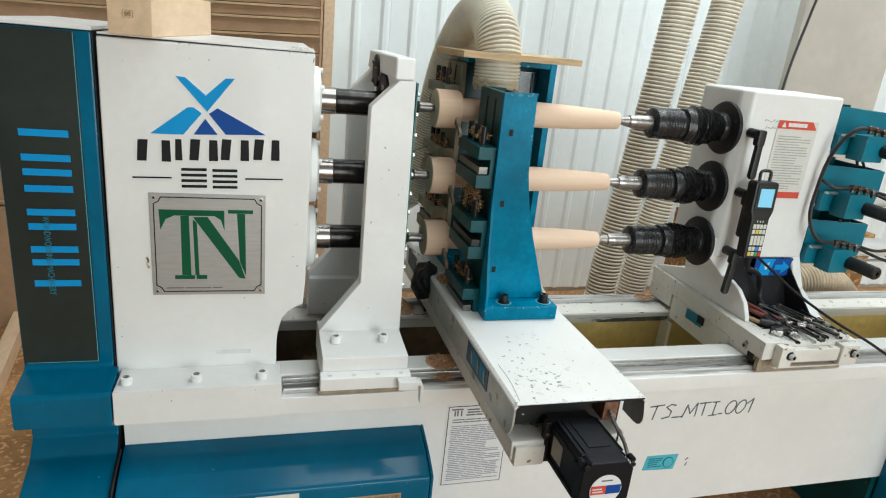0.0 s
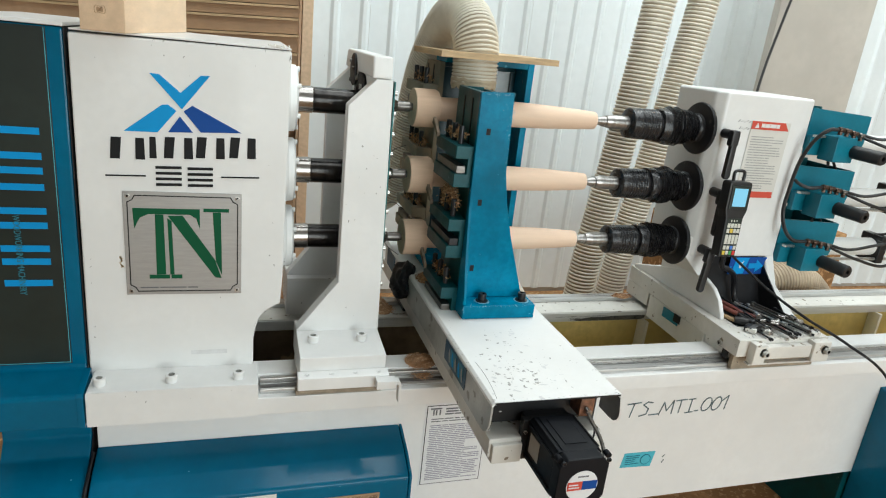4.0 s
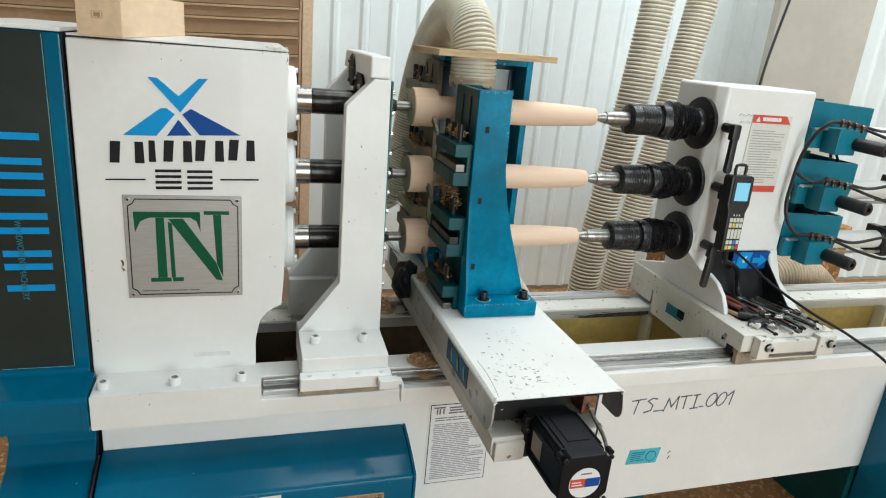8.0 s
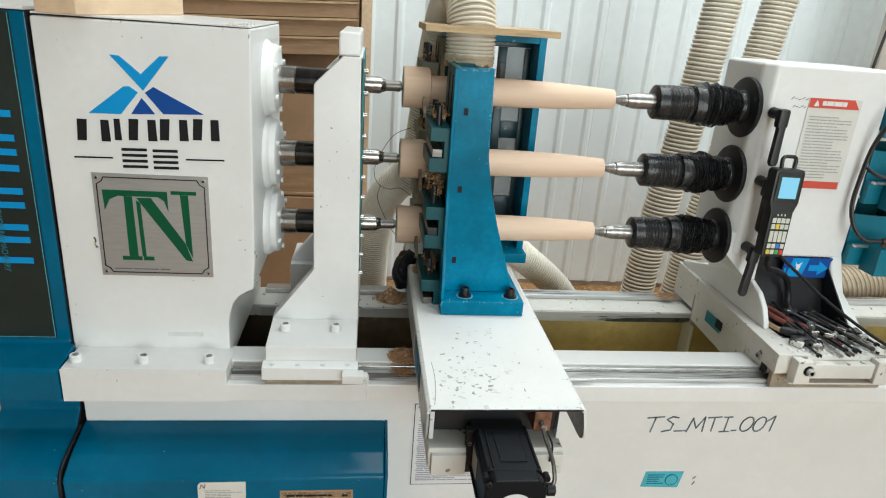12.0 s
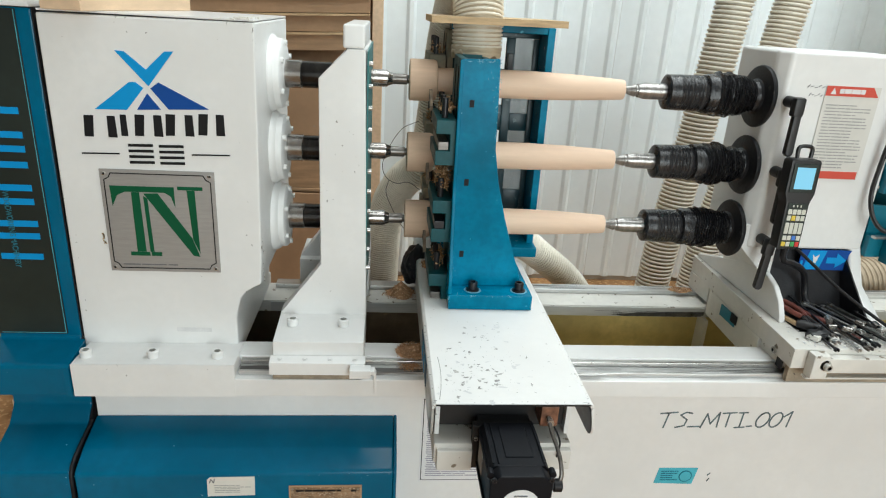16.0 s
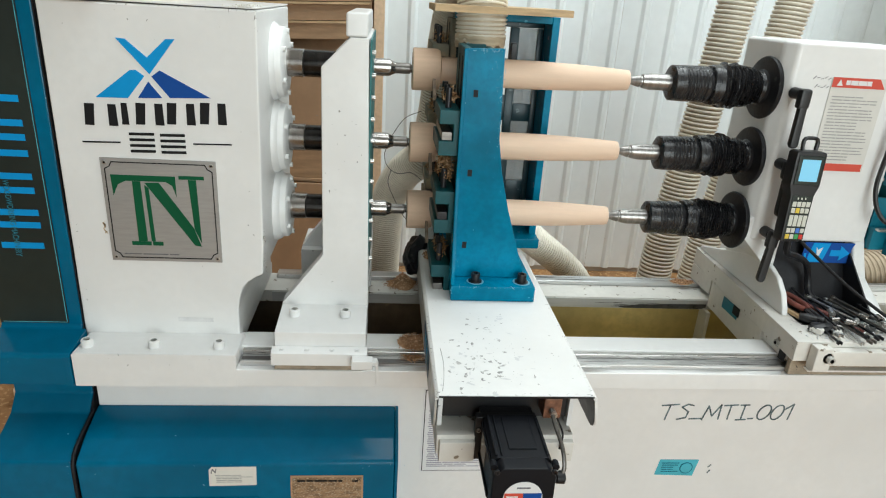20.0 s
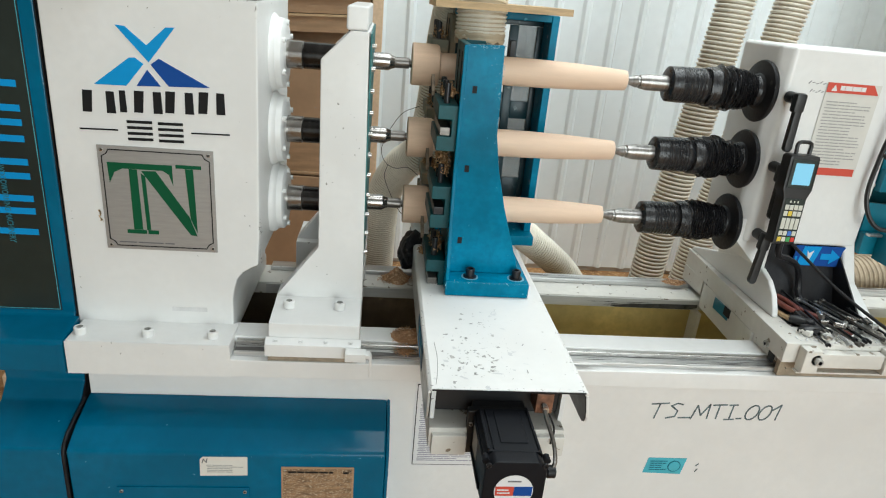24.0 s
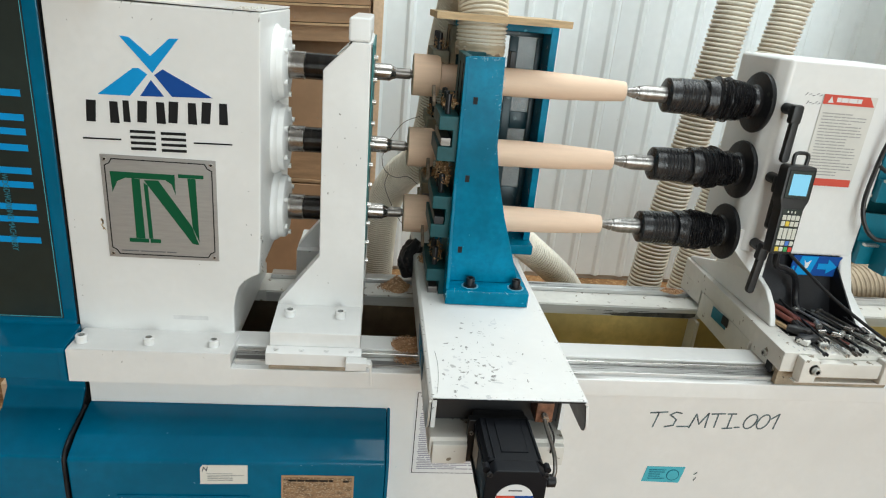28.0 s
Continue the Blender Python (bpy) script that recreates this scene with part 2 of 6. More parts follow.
PLASTER = material("beige_plaster", (0.50, 0.47, 0.42), 0.8, vary=0.08, scale=2, bump=0.06, bump_scale=40)
CEIL = material("grey_ceiling_sheet", (0.46, 0.46, 0.45), 0.7, vary=0.04, scale=1, bump=0.02)
WHITEPIPE = material("white_plastic", (0.74, 0.74, 0.72), 0.45, vary=0.03, bump=0.02)
KEY = material("pale_rubber_key", (0.62, 0.62, 0.55), 0.5, vary=0.05, bump=0.0)
KEYYEL = material("yellow_rubber_key", (0.75, 0.55, 0.06), 0.5, bump=0.0)
KEYBLU = material("blue_rubber_key", (0.05, 0.18, 0.60), 0.5, bump=0.0)
KEYRED = material("red_rubber_key", (0.62, 0.03, 0.02), 0.5, bump=0.0)
KEYGRN = material("green_rubber_key", (0.05, 0.35, 0.10), 0.5, bump=0.0)
REDGRIP = material("faded_red_plastic", (0.20, 0.055, 0.04), 0.45, vary=0.15, scale=60, bump=0.03)
REDWOOD = material("red_handle", (0.15, 0.035, 0.025), 0.5, vary=0.25, bump=0.05)
SCREEN = bpy.data.materials.new("lit_lcd_screen")
SCREEN.use_nodes = True
SCREEN.node_tree.nodes["Principled BSDF"].inputs["Base Color"].default_value = (0.05, 0.2, 0.3, 1)
SCREEN.node_tree.nodes["Principled BSDF"].inputs["Emission Color"].default_value = (0.25, 0.60, 0.78, 1)
SCREEN.node_tree.nodes["Principled BSDF"].inputs["Emission Strength"].default_value = 0.75

SMOKED = bpy.data.materials.new("smoked_acrylic")
SMOKED.use_nodes = True
for key, v in (("Base Color", (0.40, 0.42, 0.43, 1)), ("Transmission Weight", 0.7), ("Roughness", 0.15), ("IOR", 1.2)):
    SMOKED.node_tree.nodes["Principled BSDF"].inputs[key].default_value = v

# ---- building helpers ----
SPOTS = {}


def thing(name, at, label, category, group="", kind=""):
    ob = new(name)
    ob.empty_display_size = 0.05
    ob.location = at
    SPOTS[ob.name] = Vector(at)
    return tagged(ob, label, category, group, kind)


def mesh_of(name, bm, mats, sharp=35):
    me = bpy.data.meshes.new(name)
    bmesh.ops.recalc_face_normals(bm, faces=bm.faces)
    for f in bm.faces:
        f.smooth = True
    bm.to_mesh(me)
    bm.free()
    me.set_sharp_from_angle(angle=radians(sharp))
    for m in mats if isinstance(mats, (list, tuple)) else [mats]:
        me.materials.append(m)
    return me


def crisp(ob):
    """Keeps broad faces flat up to their bevels."""
    if 6 < len(ob.data.polygons) < 420:
        ob.modifiers.new("flat_faces", "WEIGHTED_NORMAL").keep_sharp = True
    return ob


def part(name, bm, mats, parent, label="", sharp=35):
    ob = crisp(new(name, mesh_of(name, bm, mats, sharp)))
    ob.parent = parent
    if parent.name in SPOTS:
        ob.matrix_parent_inverse = Matrix.Translation(-SPOTS[parent.name])
    return tagged(ob, label)


def solid(name, bm, mats, label, category, group="", kind="", sharp=35):
    return tagged(crisp(new(name, mesh_of(name, bm, mats, sharp))), label, category, group, kind)


def box(x0, x1, y0, y1, z0, z1, bev=0.003, bm=None, seg=2, m=None):
    out = bm or bmesh.new()
    g = bmesh.ops.create_cube(out, size=1.0)
    vs = g["verts"]
    for v in vs:
        v.co = Vector((x0 + (v.co.x + 0.5) * (x1 - x0), y0 + (v.co.y + 0.5) * (y1 - y0), z0 + (v.co.z + 0.5) * (z1 - z0)))
    if m is not None:
        bmesh.ops.transform(out, matrix=m, verts=vs)
    if bev:
        es = list({e for v in vs for e in v.link_edges})
        bmesh.ops.bevel(out, geom=es, offset=bev, segments=seg, profile=0.5, affect="EDGES")
    return out


def prism(pts, axis, a, b, bev=0.003, bm=None, seg=2):
    """A polygon of (u, v) pushed along an axis: 'x' takes (y, z), 'y' takes (x, z), 'z' takes (x, y)."""
    out = bm or bmesh.new()

    def at(u, v, w):
        return {"x": (w, u, v), "y": (u, w, v), "z": (u, v, w)}[axis]

    lo = [out.verts.new(at(u, v, a)) for u, v in pts]
    hi = [out.verts.new(at(u, v, b)) for u, v in pts]
    fs = [out.faces.new(lo), out.faces.new(hi[::-1])]
    for i in range(len(pts)):
        j = (i + 1) % len(pts)
        fs.append(out.faces.new((lo[i], hi[i], hi[j], lo[j])))
    bmesh.ops.recalc_face_normals(out, faces=fs)
    if bev:
        es = list({e for f in fs for e in f.edges})
        bmesh.ops.bevel(out, geom=es, offset=bev, segments=seg, profile=0.5, affect="EDGES")
    return out


def spin(profile, origin, axis, bm=None, n=32, mat_index=None):
    """A turned body: profile of (distance along the axis, radius); axis 'x', 'y' or 'z'."""
    out = bm or bmesh.new()
    o = Vector(origin)
    ux = {"x": Vector((1, 0, 0)), "y": Vector((0, 1, 0)), "z": Vector((0, 0, 1))}[axis] if isinstance(axis, str) else Vector(axis).normalized()
    ua = ux.orthogonal().normalized()
    ub = ux.cross(ua)
    rings = []
    for d, r in profile:
        if r < 1e-6:
            rings.append([out.verts.new(o + ux * d)])
        else:
            rings.append([out.verts.new(o + ux * d + (ua * math.cos(2 * math.pi * i / n) + ub * math.sin(2 * math.pi * i / n)) * r) for i in range(n)])
    for k, (p, q) in enumerate(zip(rings, rings[1:])):
        for i in range(n):
            j = (i + 1) % n
            f = [p[i % len(p)], p[j % len(p)], q[j % len(q)], q[i % len(q)]]
            f = list(dict.fromkeys(f))
            if len(f) > 2:
                fc = out.faces.new(f)
                if mat_index:
                    fc.material_index = mat_index(k)
    for ring in (rings[0], rings[-1]):
        if len(ring) > 2:
            out.faces.new(ring)
    return out


def smooth_path(pts, step):
    """Points every step metres on a smooth curve through pts."""
    P = [Vector(p) for p in pts]
    P = [P[0] * 2 - P[1]] + P + [P[-1] * 2 - P[-2]]
    fine = []
    for i in range(1, len(P) - 2):
        for k in range(40):
            t = k / 40
            a, b, c, d = P[i - 1], P[i], P[i + 1], P[i + 2]
            fine.append(0.5 * (2 * b + (c - a) * t + (2 * a - 5 * b + 4 * c - d) * t * t + (3 * b - a - 3 * c + d) * t ** 3))
    fine.append(P[-2])
    out, left = [fine[0]], step
    for a, b in zip(fine, fine[1:]):
        seg = (b - a).length
        while seg >= left:
            a = a + (b - a).normalized() * left
            out.append(a)
            seg = (b - a).length
            left = step
        left -= seg
    return out


def tube(pts, radius, step=0.01, n=10, bm=None, radii=None, mat_index=None, caps=True):
    out = bm or bmesh.new()
    path = smooth_path(pts, step)
    up = Vector((0.13, 0.31, 0.94)).normalized()
    rings = []
    last = None
    for i, p in enumerate(path):
        d = (path[min(i + 1, len(path) - 1)] - path[max(i - 1, 0)]).normalized()
        if last is None:
            last = d.cross(up).normalized() if d.cross(up).length > 0.1 else d.orthogonal().normalized()
        a = (last - d * last.dot(d)).normalized()
        last = a
        b = d.cross(a)
        r = radii(i) if radii else radius
        rings.append([out.verts.new(p + (a * math.cos(2 * math.pi * k / n) + b * math.sin(2 * math.pi * k / n)) * r) for k in range(n)])
    for i, (p, q) in enumerate(zip(rings, rings[1:])):
        for k in range(n):
            f = out.faces.new((p[k], p[(k + 1) % n], q[(k + 1) % n], q[k]))
            if mat_index:
                f.material_index = mat_index(i)
    if caps:
        out.faces.new(rings[0])
        out.faces.new(rings[-1])
    return out


def hose(name, pts, radius, label, pitch=0.0155, wire=0.0036, skin=None):
    """A suction hose: a thin wall, drawn in between the turns of a wire spiral that stands proud of it."""
    ob = thing(name, pts[0], label, "hose", "ribbed suction hoses")
    part("hose_wall", tube(pts, radius, step=pitch, n=28, radii=lambda i: radius - 0.0015 + 0.0006 * math.sin(i * 0.3)), skin or HOSE, ob, sharp=80)
    per = 20
    path = smooth_path(pts, pitch / per)
    bm = bmesh.new()
    a = None
    spiral = []
    for i, p in enumerate(path):
        d = (path[min(i + 1, len(path) - 1)] - path[max(i - 1, 0)]).normalized()
        if a is None:
            a = d.orthogonal().normalized()
        a = (a - d * a.dot(d)).normalized()
        t = 2 * math.pi * i / per
        out = a * math.cos(t) + d.cross(a) * math.sin(t)
        spiral.append([bm.verts.new(p + out * (radius + w) + d * s) for w, s in ((-0.001, -wire), (wire * 0.75, -wire * 0.6), (wire * 0.75, wire * 0.6), (-0.001, wire))])
    for p, q in zip(spiral, spiral[1:]):
        for k in range(3):
            bm.faces.new((p[k], p[k + 1], q[k + 1], q[k]))
    part("wire_spiral", bm, skin or HOSERIB, ob, sharp=80)
    return ob


def bolt(name, at, r, h, parent, mat, axis="z", label="", washer=True, socket=None):
    """A socket head screw with its washer."""
    bm = bmesh.new()
    if washer:
        spin([(0, r * 1.45), (0.0022, r * 1.45), (0.0024, r * 1.3)], at, axis, bm, 20)
    s = -1 if h < 0 else 1
    # darker socket faces: steel colour with the hole's shade put in
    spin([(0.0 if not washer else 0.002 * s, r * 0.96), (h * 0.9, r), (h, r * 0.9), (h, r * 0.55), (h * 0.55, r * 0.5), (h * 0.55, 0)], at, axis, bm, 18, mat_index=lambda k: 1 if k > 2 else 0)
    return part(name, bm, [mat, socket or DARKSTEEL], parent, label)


def plate_text(name, words, size, m, mat, parent, label="", thick=0.0006, shear=0.0, width=None):
    cu = bpy.data.curves.new(name, "FONT")
    cu.body, cu.size, cu.extrude, cu.shear = words, size, thick, shear
    tmp = new(name, cu)
    dg = bpy.context.evaluated_depsgraph_get()
    me = bpy.data.meshes.new_from_object(tmp.evaluated_get(dg))
    bpy.data.objects.remove(tmp)
    if width:
        w = max(v.co.x for v in me.vertices) - min(v.co.x for v in me.vertices)
        me.transform(Matrix.Diagonal((width / w, 1, 1, 1)))
    me.transform(m)
    me.materials.clear()
    me.materials.append(mat)
    ob = new(name, me)
    ob.parent = parent
    if parent.name in SPOTS:
        ob.matrix_parent_inverse = Matrix.Translation(-SPOTS[parent.name])
    return tagged(ob, label)


FRONT = Matrix.Rotation(radians(90), 4, "X")


def bars(x0, x1, z0, z1, y, rows, parent, mat, rng, name="printed_line", fill=0.5, lean=0.0):
    """Unreadable printed lines as one mesh of thin bars on a plane facing the front."""
    bm = bmesh.new()
    pitch = (z1 - z0) / rows
    for r in range(rows):
        z = z1 - pitch * (r + 0.5)
        x = x0 + rng.uniform(0, 0.03) * (x1 - x0)
        end = x1 - rng.choice((0.0, 0.0, 0.05, 0.3)) * (x1 - x0)
        while x < end - 0.002:
            w = min(rng.uniform(0.1, 0.35) * (x1 - x0), end - x)
            box(x, x + w, y - 0.0008, y, z - pitch * fill / 2, z + pitch * fill / 2, 0, bm)
            x += w + 0.02 * (x1 - x0)
    return tagged(part(name, bm, mat, parent), "rows of small print", "", "", "stuff")


def strokes(lines, w, y, name, mat, parent, label="", deep=0.0008):
    """Flat strokes between (x, z) points on a plane facing the front, one mesh."""
    bm = bmesh.new()
    for pts in lines:
        for (xa, za), (xb, zb) in zip(pts, pts[1:]):
            d = Vector((xb - xa, 0, zb - za))
            a = math.atan2(d.z, d.x)
            box(-w * 0.3, d.length + w * 0.3, -deep, 0, -w / 2, w / 2, 0, bm, m=Matrix.Translation((xa, y, za)) @ Matrix.Rotation(-a, 4, "Y"))
    return part(name, bm, mat, parent, label)


def flecks(name, spots, y, mat, parent, seed, label, size=(0.001, 0.003), plane="y", long=1.6):
    """Small flat chips and specks, scattered round (x, v, spread_x, spread_v, count), on an upright or a level face."""
    rng = random.Random(seed)
    bm = bmesh.new()
    for cx, cv, sx, sv, count in spots:
        for _ in range(count):
            x, v = cx + max(-1.8, min(1.8, rng.gauss(0, 1))) * sx, cv + max(-1.8, min(1.8, rng.gauss(0, 1))) * sv
            r = size[0] + (size[1] - size[0]) * rng.random() ** 3
            turn, s = rng.uniform(0, 6.28), rng.uniform(1.0, long)
            n = 9
            ring = []
            for k in range(n):
                a = 2 * math.pi * k / n
                q = r * rng.uniform(0.22, 1.15)
                u, w = q * s * math.cos(a), q / s * math.sin(a)
                u, w = u * math.cos(turn) - w * math.sin(turn), u * math.sin(turn) + w * math.cos(turn)
                ring.append(bm.verts.new((x + u, y, v + w) if plane == "y" else (x + u, v + w, y)))
            bm.faces.new(ring)
    ob = part(name, bm, mat, parent)
    return tagged(ob, label, "", "", "stuff")



def streaks(name, x0, x1, a0, a1, c, plane, count, mat, parent, seed, label, thick=0.003):
    """Long thin wiped streaks along x on a level or an upright face."""
    rng = random.Random(seed)
    bm = bmesh.new()
    for _ in range(count):
        x, l = rng.uniform(x0, x1), (x1 - x0) * rng.uniform(0.05, 0.28)
        a, w = rng.uniform(a0, a1), thick * rng.uniform(0.25, 1.0)
        e = min(x1, x + l)
        side = [(x + (e - x) * k / 8, w * math.sin(math.pi * (k + 0.15) / 8.3) * rng.uniform(0.6, 1.1)) for k in range(9)]
        ring = [(u, min(a1, a + q)) for u, q in side] + [(u, max(a0, a - q)) for u, q in side[::-1]]
        lift = c + rng.uniform(0, 0.0001) * (1 if plane == "z" else -1)
        bm.faces.new([bm.verts.new((u, v, lift) if plane == "z" else (u, lift, v)) for u, v in ring])
    return tagged(part(name, bm, mat, parent), label, "", "", "stuff")


# ---- the hall ----
FLOOR_Z, WALL_Y = -0.2, 2.3
solid("floor", box(-5, 7, -6, 2.6, FLOOR_Z - 0.2, FLOOR_Z, 0), FLOORMAT, "brown workshop floor covered with sawdust", "floor", kind="structure")


def wall(name, x0, x1, y0, y1, z0, z1, label):
    return solid(name, box(x0, x1, y0, y1, z0, z1, 0), PLASTER, label, "wall", kind="structure")


wall_north = wall("wall_north", -5, 7, WALL_Y + 0.06, WALL_Y + 0.26, FLOOR_Z, 4.5, "back wall clad in white profiled sheet")
wall("wall_west", -5.2, -5, -6, 2.56, FLOOR_Z, 4.5, "plain side wall of the workshop")
wall("wall_east", 7, 7.2, -6, 2.56, FLOOR_Z, 4.5, "plain side wall of the workshop")
bm = box(-5, -0.1, -6.2, -6, FLOOR_Z, 4.5, 0)
box(4.3, 7, -6.2, -6, FLOOR_Z, 4.5, 0, bm)
box(-0.1, 4.3, -6.2, -6, 3.4, 4.5, 0, bm)
solid("wall_south", bm, PLASTER, "front wall with a wide open gate", "wall", kind="structure")
bm = box(-5, 7, -6.2, -1.5, 4.5, 4.6, 0)
box(-5, 7, 0.4, 0.75, 4.5, 4.6, 0, bm)
box(-5, 7, 1.75, 2.6, 4.5, 4.6, 0, bm)
box(-5, 0.3, -1.5, 0.4, 4.5, 4.6, 0, bm)
box(4.7, 7, -1.5, 0.4, 4.5, 4.6, 0, bm)
box(-5, 0.3, 0.75, 1.75, 4.5, 4.6, 0, bm)
box(4.75, 7, 0.75, 1.75, 4.5, 4.6, 0, bm)
solid("ceiling", bm, CEIL, "grey sheet ceiling with long roof lights", "ceiling", kind="structure")

# ---- lathe bed ----
BX0, BX1 = -0.27, 2.6
ZR = 0.578
bed = thing("lathe_bed", (1.0, 0.3, 0.07), "long white welded lathe bed with ground steel ways", "machine bed")
part("front_web", box(BX0, BX1, 0.085, 0.105, 0.07, 0.515, 0.003), WHITE, bed)
part("front_flange", box(BX0, BX1, 0.0, 0.125, 0.508, 0.552, 0.004), WHITE, bed)
part("front_rail", box(BX0, BX1, 0.058, 0.121, 0.5525, ZR, 0.002), WHITE, bed)
part("front_way", box(0.07, BX1, 0.016, 0.0575, 0.552, 0.563, 0.0015), GROUND, bed, "ground steel way with scuffed paint")
part("front_way_edge", box(0.07, BX1, 0.044, 0.0578, 0.5635, 0.574, 0.0015), STEEL, bed)
# left web and floor: stains plus the shade there, both in the colour
part("rear_web", box(BX0, 0.8295, 0.455, 0.475, 0.07, 0.51, 0.003), SHADEDWEB, bed, "stained inner web, darker for the shade put in its colour")
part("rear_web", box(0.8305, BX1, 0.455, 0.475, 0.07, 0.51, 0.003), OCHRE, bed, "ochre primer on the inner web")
part("rear_flange", box(BX0, BX1, 0.425, 0.545, 0.505, 0.54, 0.003), WHITE_DIRTY, bed)
part("rear_way", box(0.07, BX1, 0.505, 0.545, 0.54, 0.553, 0.002), GROUND, bed, "ground steel way")
# dark and white streaks that raise the contrast along the ways
streaks("grease_streak", 0.80, 1.34, 0.018, 0.043, 0.5634, "z", 14, RAILDARK, bed, 141, "dark streaks along the way", 0.0022)
streaks("paint_smear", 0.76, 1.36, 0.005, 0.022, 0.5636, "z", 12, WHITEPIPE, bed, 142, "white paint smeared on the way", 0.004)
streaks("grease_streak", 0.36, 0.50, 0.018, 0.043, 0.5634, "z", 7, RAILDARK, bed, 143, "dark streaks along the way", 0.002)
# dark band and streaks: the steel's dark reflection is painted on the rail
part("grease_band", prism([(1.075, 0.5085), (1.30, 0.5085), (1.325, 0.514), (1.325, 0.5245), (1.21, 0.5235), (1.10, 0.5185), (1.06, 0.512)], "y", 0.4213, 0.4218, 0), RAILDARK, bed, "dark band, the rear rail's reflection put into colour")
streaks("grease_streak", 0.98, 1.32, 0.510, 0.526, 0.4211, "y", 14, RAILDARK, bed, 144, "thin dark streaks of the reflection on the rear rail", 0.0016)
streaks("grease_streak", 0.80, 1.32, 0.512, 0.54, 0.5534, "z", 14, RAILDARK, bed, 145, "dark streaks along the way", 0.0025)
part("rear_way_edge", box(0.07, BX1, 0.422, 0.4255, 0.508, 0.536, 0.0005), RAILFACE, bed)
part("bed_floor", box(BX0, 0.8295, 0.105, 0.455, 0.30, 0.31, 0), SHADEDWEB, bed, "sawdust-stained bed floor, darker for the shade put in its colour")
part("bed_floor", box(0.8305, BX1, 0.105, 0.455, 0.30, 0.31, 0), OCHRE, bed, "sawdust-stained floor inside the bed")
for x in (0.31, 0.83, 1.330, 1.86, 2.376):
    # cream colour puts the light on the rib's edge into the paint
    part("rib", box(x - 0.006, x + 0.006, 0.405, 0.4548, 0.31, 0.5045, 0.003), CREAM, bed, "welded rib, paler for the light put on its edge")
part("end_plate", box(BX0 - 0.002, BX0 + 0.012, 0.106, 0.454, 0.07, 0.506, 0.002), WHITE, bed)
for x in (0.0, 1.1, 2.1):
    part("foot", box(x - 0.09, x + 0.09, 0.09, 0.47, FLOOR_Z, 0.07, 0.004), TEAL, bed, "teal bed foot")
# markings and notices on the front web
FY = 0.0848
hand = [[(0.0, 0.92), (0.17, 1.0)], [(0.085, 0.96), (0.05, 0.0)],
        [(0.305, 0.93), (0.25, 1.0), (0.20, 0.82), (0.265, 0.52), (0.25, 0.14), (0.17, 0.02)],
        [(0.285, 0.06), (0.365, 0.08)],
        [(0.375, 0.0), (0.415, 0.9), (0.455, 0.25), (0.52, 0.98), (0.515, 0.04)],
        [(0.545, 0.93), (0.655, 0.98)], [(0.60, 0.95), (0.59, 0.05)],
        [(0.675, 0.96), (0.735, 0.98)], [(0.705, 0.97), (0.695, 0.02)], [(0.66, 0.0), (0.73, 0.03)],
        [(0.75, 0.08), (0.795, 0.10)],
        [(0.842 + 0.034 * math.cos(0.45 * k) + 0.012 * math.sin(0.45 * k), 0.5 + 0.48 * math.sin(0.45 * k)) for k in range(15)],
        [(0.917 + 0.032 * math.cos(0.45 * k) + 0.012 * math.sin(0.45 * k), 0.5 + 0.48 * math.sin(0.45 * k)) for k in range(15)],
        [(0.958, 0.70), (1.0, 1.04), (0.985, 0.04)]]
SPREAD = ((0.0, 0.0), (0.17, 0.125), (0.305, 0.235), (0.365, 0.305), (0.52, 0.44), (0.655, 0.565), (0.735, 0.65), (0.795, 0.70), (0.805, 0.725), (1.01, 1.0))


def spaced(u):
    """Letter spacing of the handwriting."""
    for (a, p), (b, q) in zip(SPREAD, SPREAD[1:]):
        if u <= b:
            return p + (q - p) * (u - a) / (b - a)
    return u


strokes([[(1.076 + 0.352 * spaced(u), 0.364 + 0.046 * v) for u, v in s] for s in hand], 0.0038, FY, "handwritten_marking", MARKER, bed, "handwritten letters TS_MTI_001 in dark pencil")
sticker = part("turquoise_label", prism([(1.094, 0.192), (1.102, 0.240), (1.207, 0.239), (1.198, 0.188)], "y", FY - 0.0012, FY, 0), STICKER, bed, "small turquoise sticker")
bars(1.108, 1.155, 0.199, 0.233, FY - 0.0012, 5, sticker, UNITBLUE, random.Random(3), fill=0.35)
bm = spin([(0, 0.018), (0.0006, 0.018)], (1.176, FY - 0.002, 0.214), "y", n=24)
part("stamp", bm, UNITBLUE, sticker)
bm = spin([(0, 0.015), (0.0006, 0.015)], (1.176, FY - 0.0028, 0.214), "y", n=24)
part("stamp_middle", bm, STICKER, sticker)
strokes([[(1.236, 0.215), (1.243, 0.222)], [(1.238, 0.196), (1.243, 0.205)]], 0.003, FY, "scribble", MARKER, bed)
notice = part("paper_notice", box(0.478, 0.652, FY - 0.0012, FY, 0.205, 0.452, 0), PAPER, bed, "white printed notice glued on the bed")
part("notice_border", prism([(0.482, 0.209), (0.648, 0.209), (0.648, 0.448), (0.482, 0.448)], "y", FY - 0.0016, FY - 0.0012, 0), BLACKPRINT, notice)
part("notice_sheet", box(0.484, 0.646, FY - 0.0022, FY - 0.0016, 0.211, 0.446, 0), PAPER, notice)
strokes([[(0.492, 0.439), (0.520, 0.439)], [(0.500, 0.434), (0.500, 0.421)], [(0.507, 0.434), (0.507, 0.421)], [(0.517, 0.434), (0.517, 0.421)]], 0.004, FY - 0.0022, "notice_mark", GREYPRINT, notice)
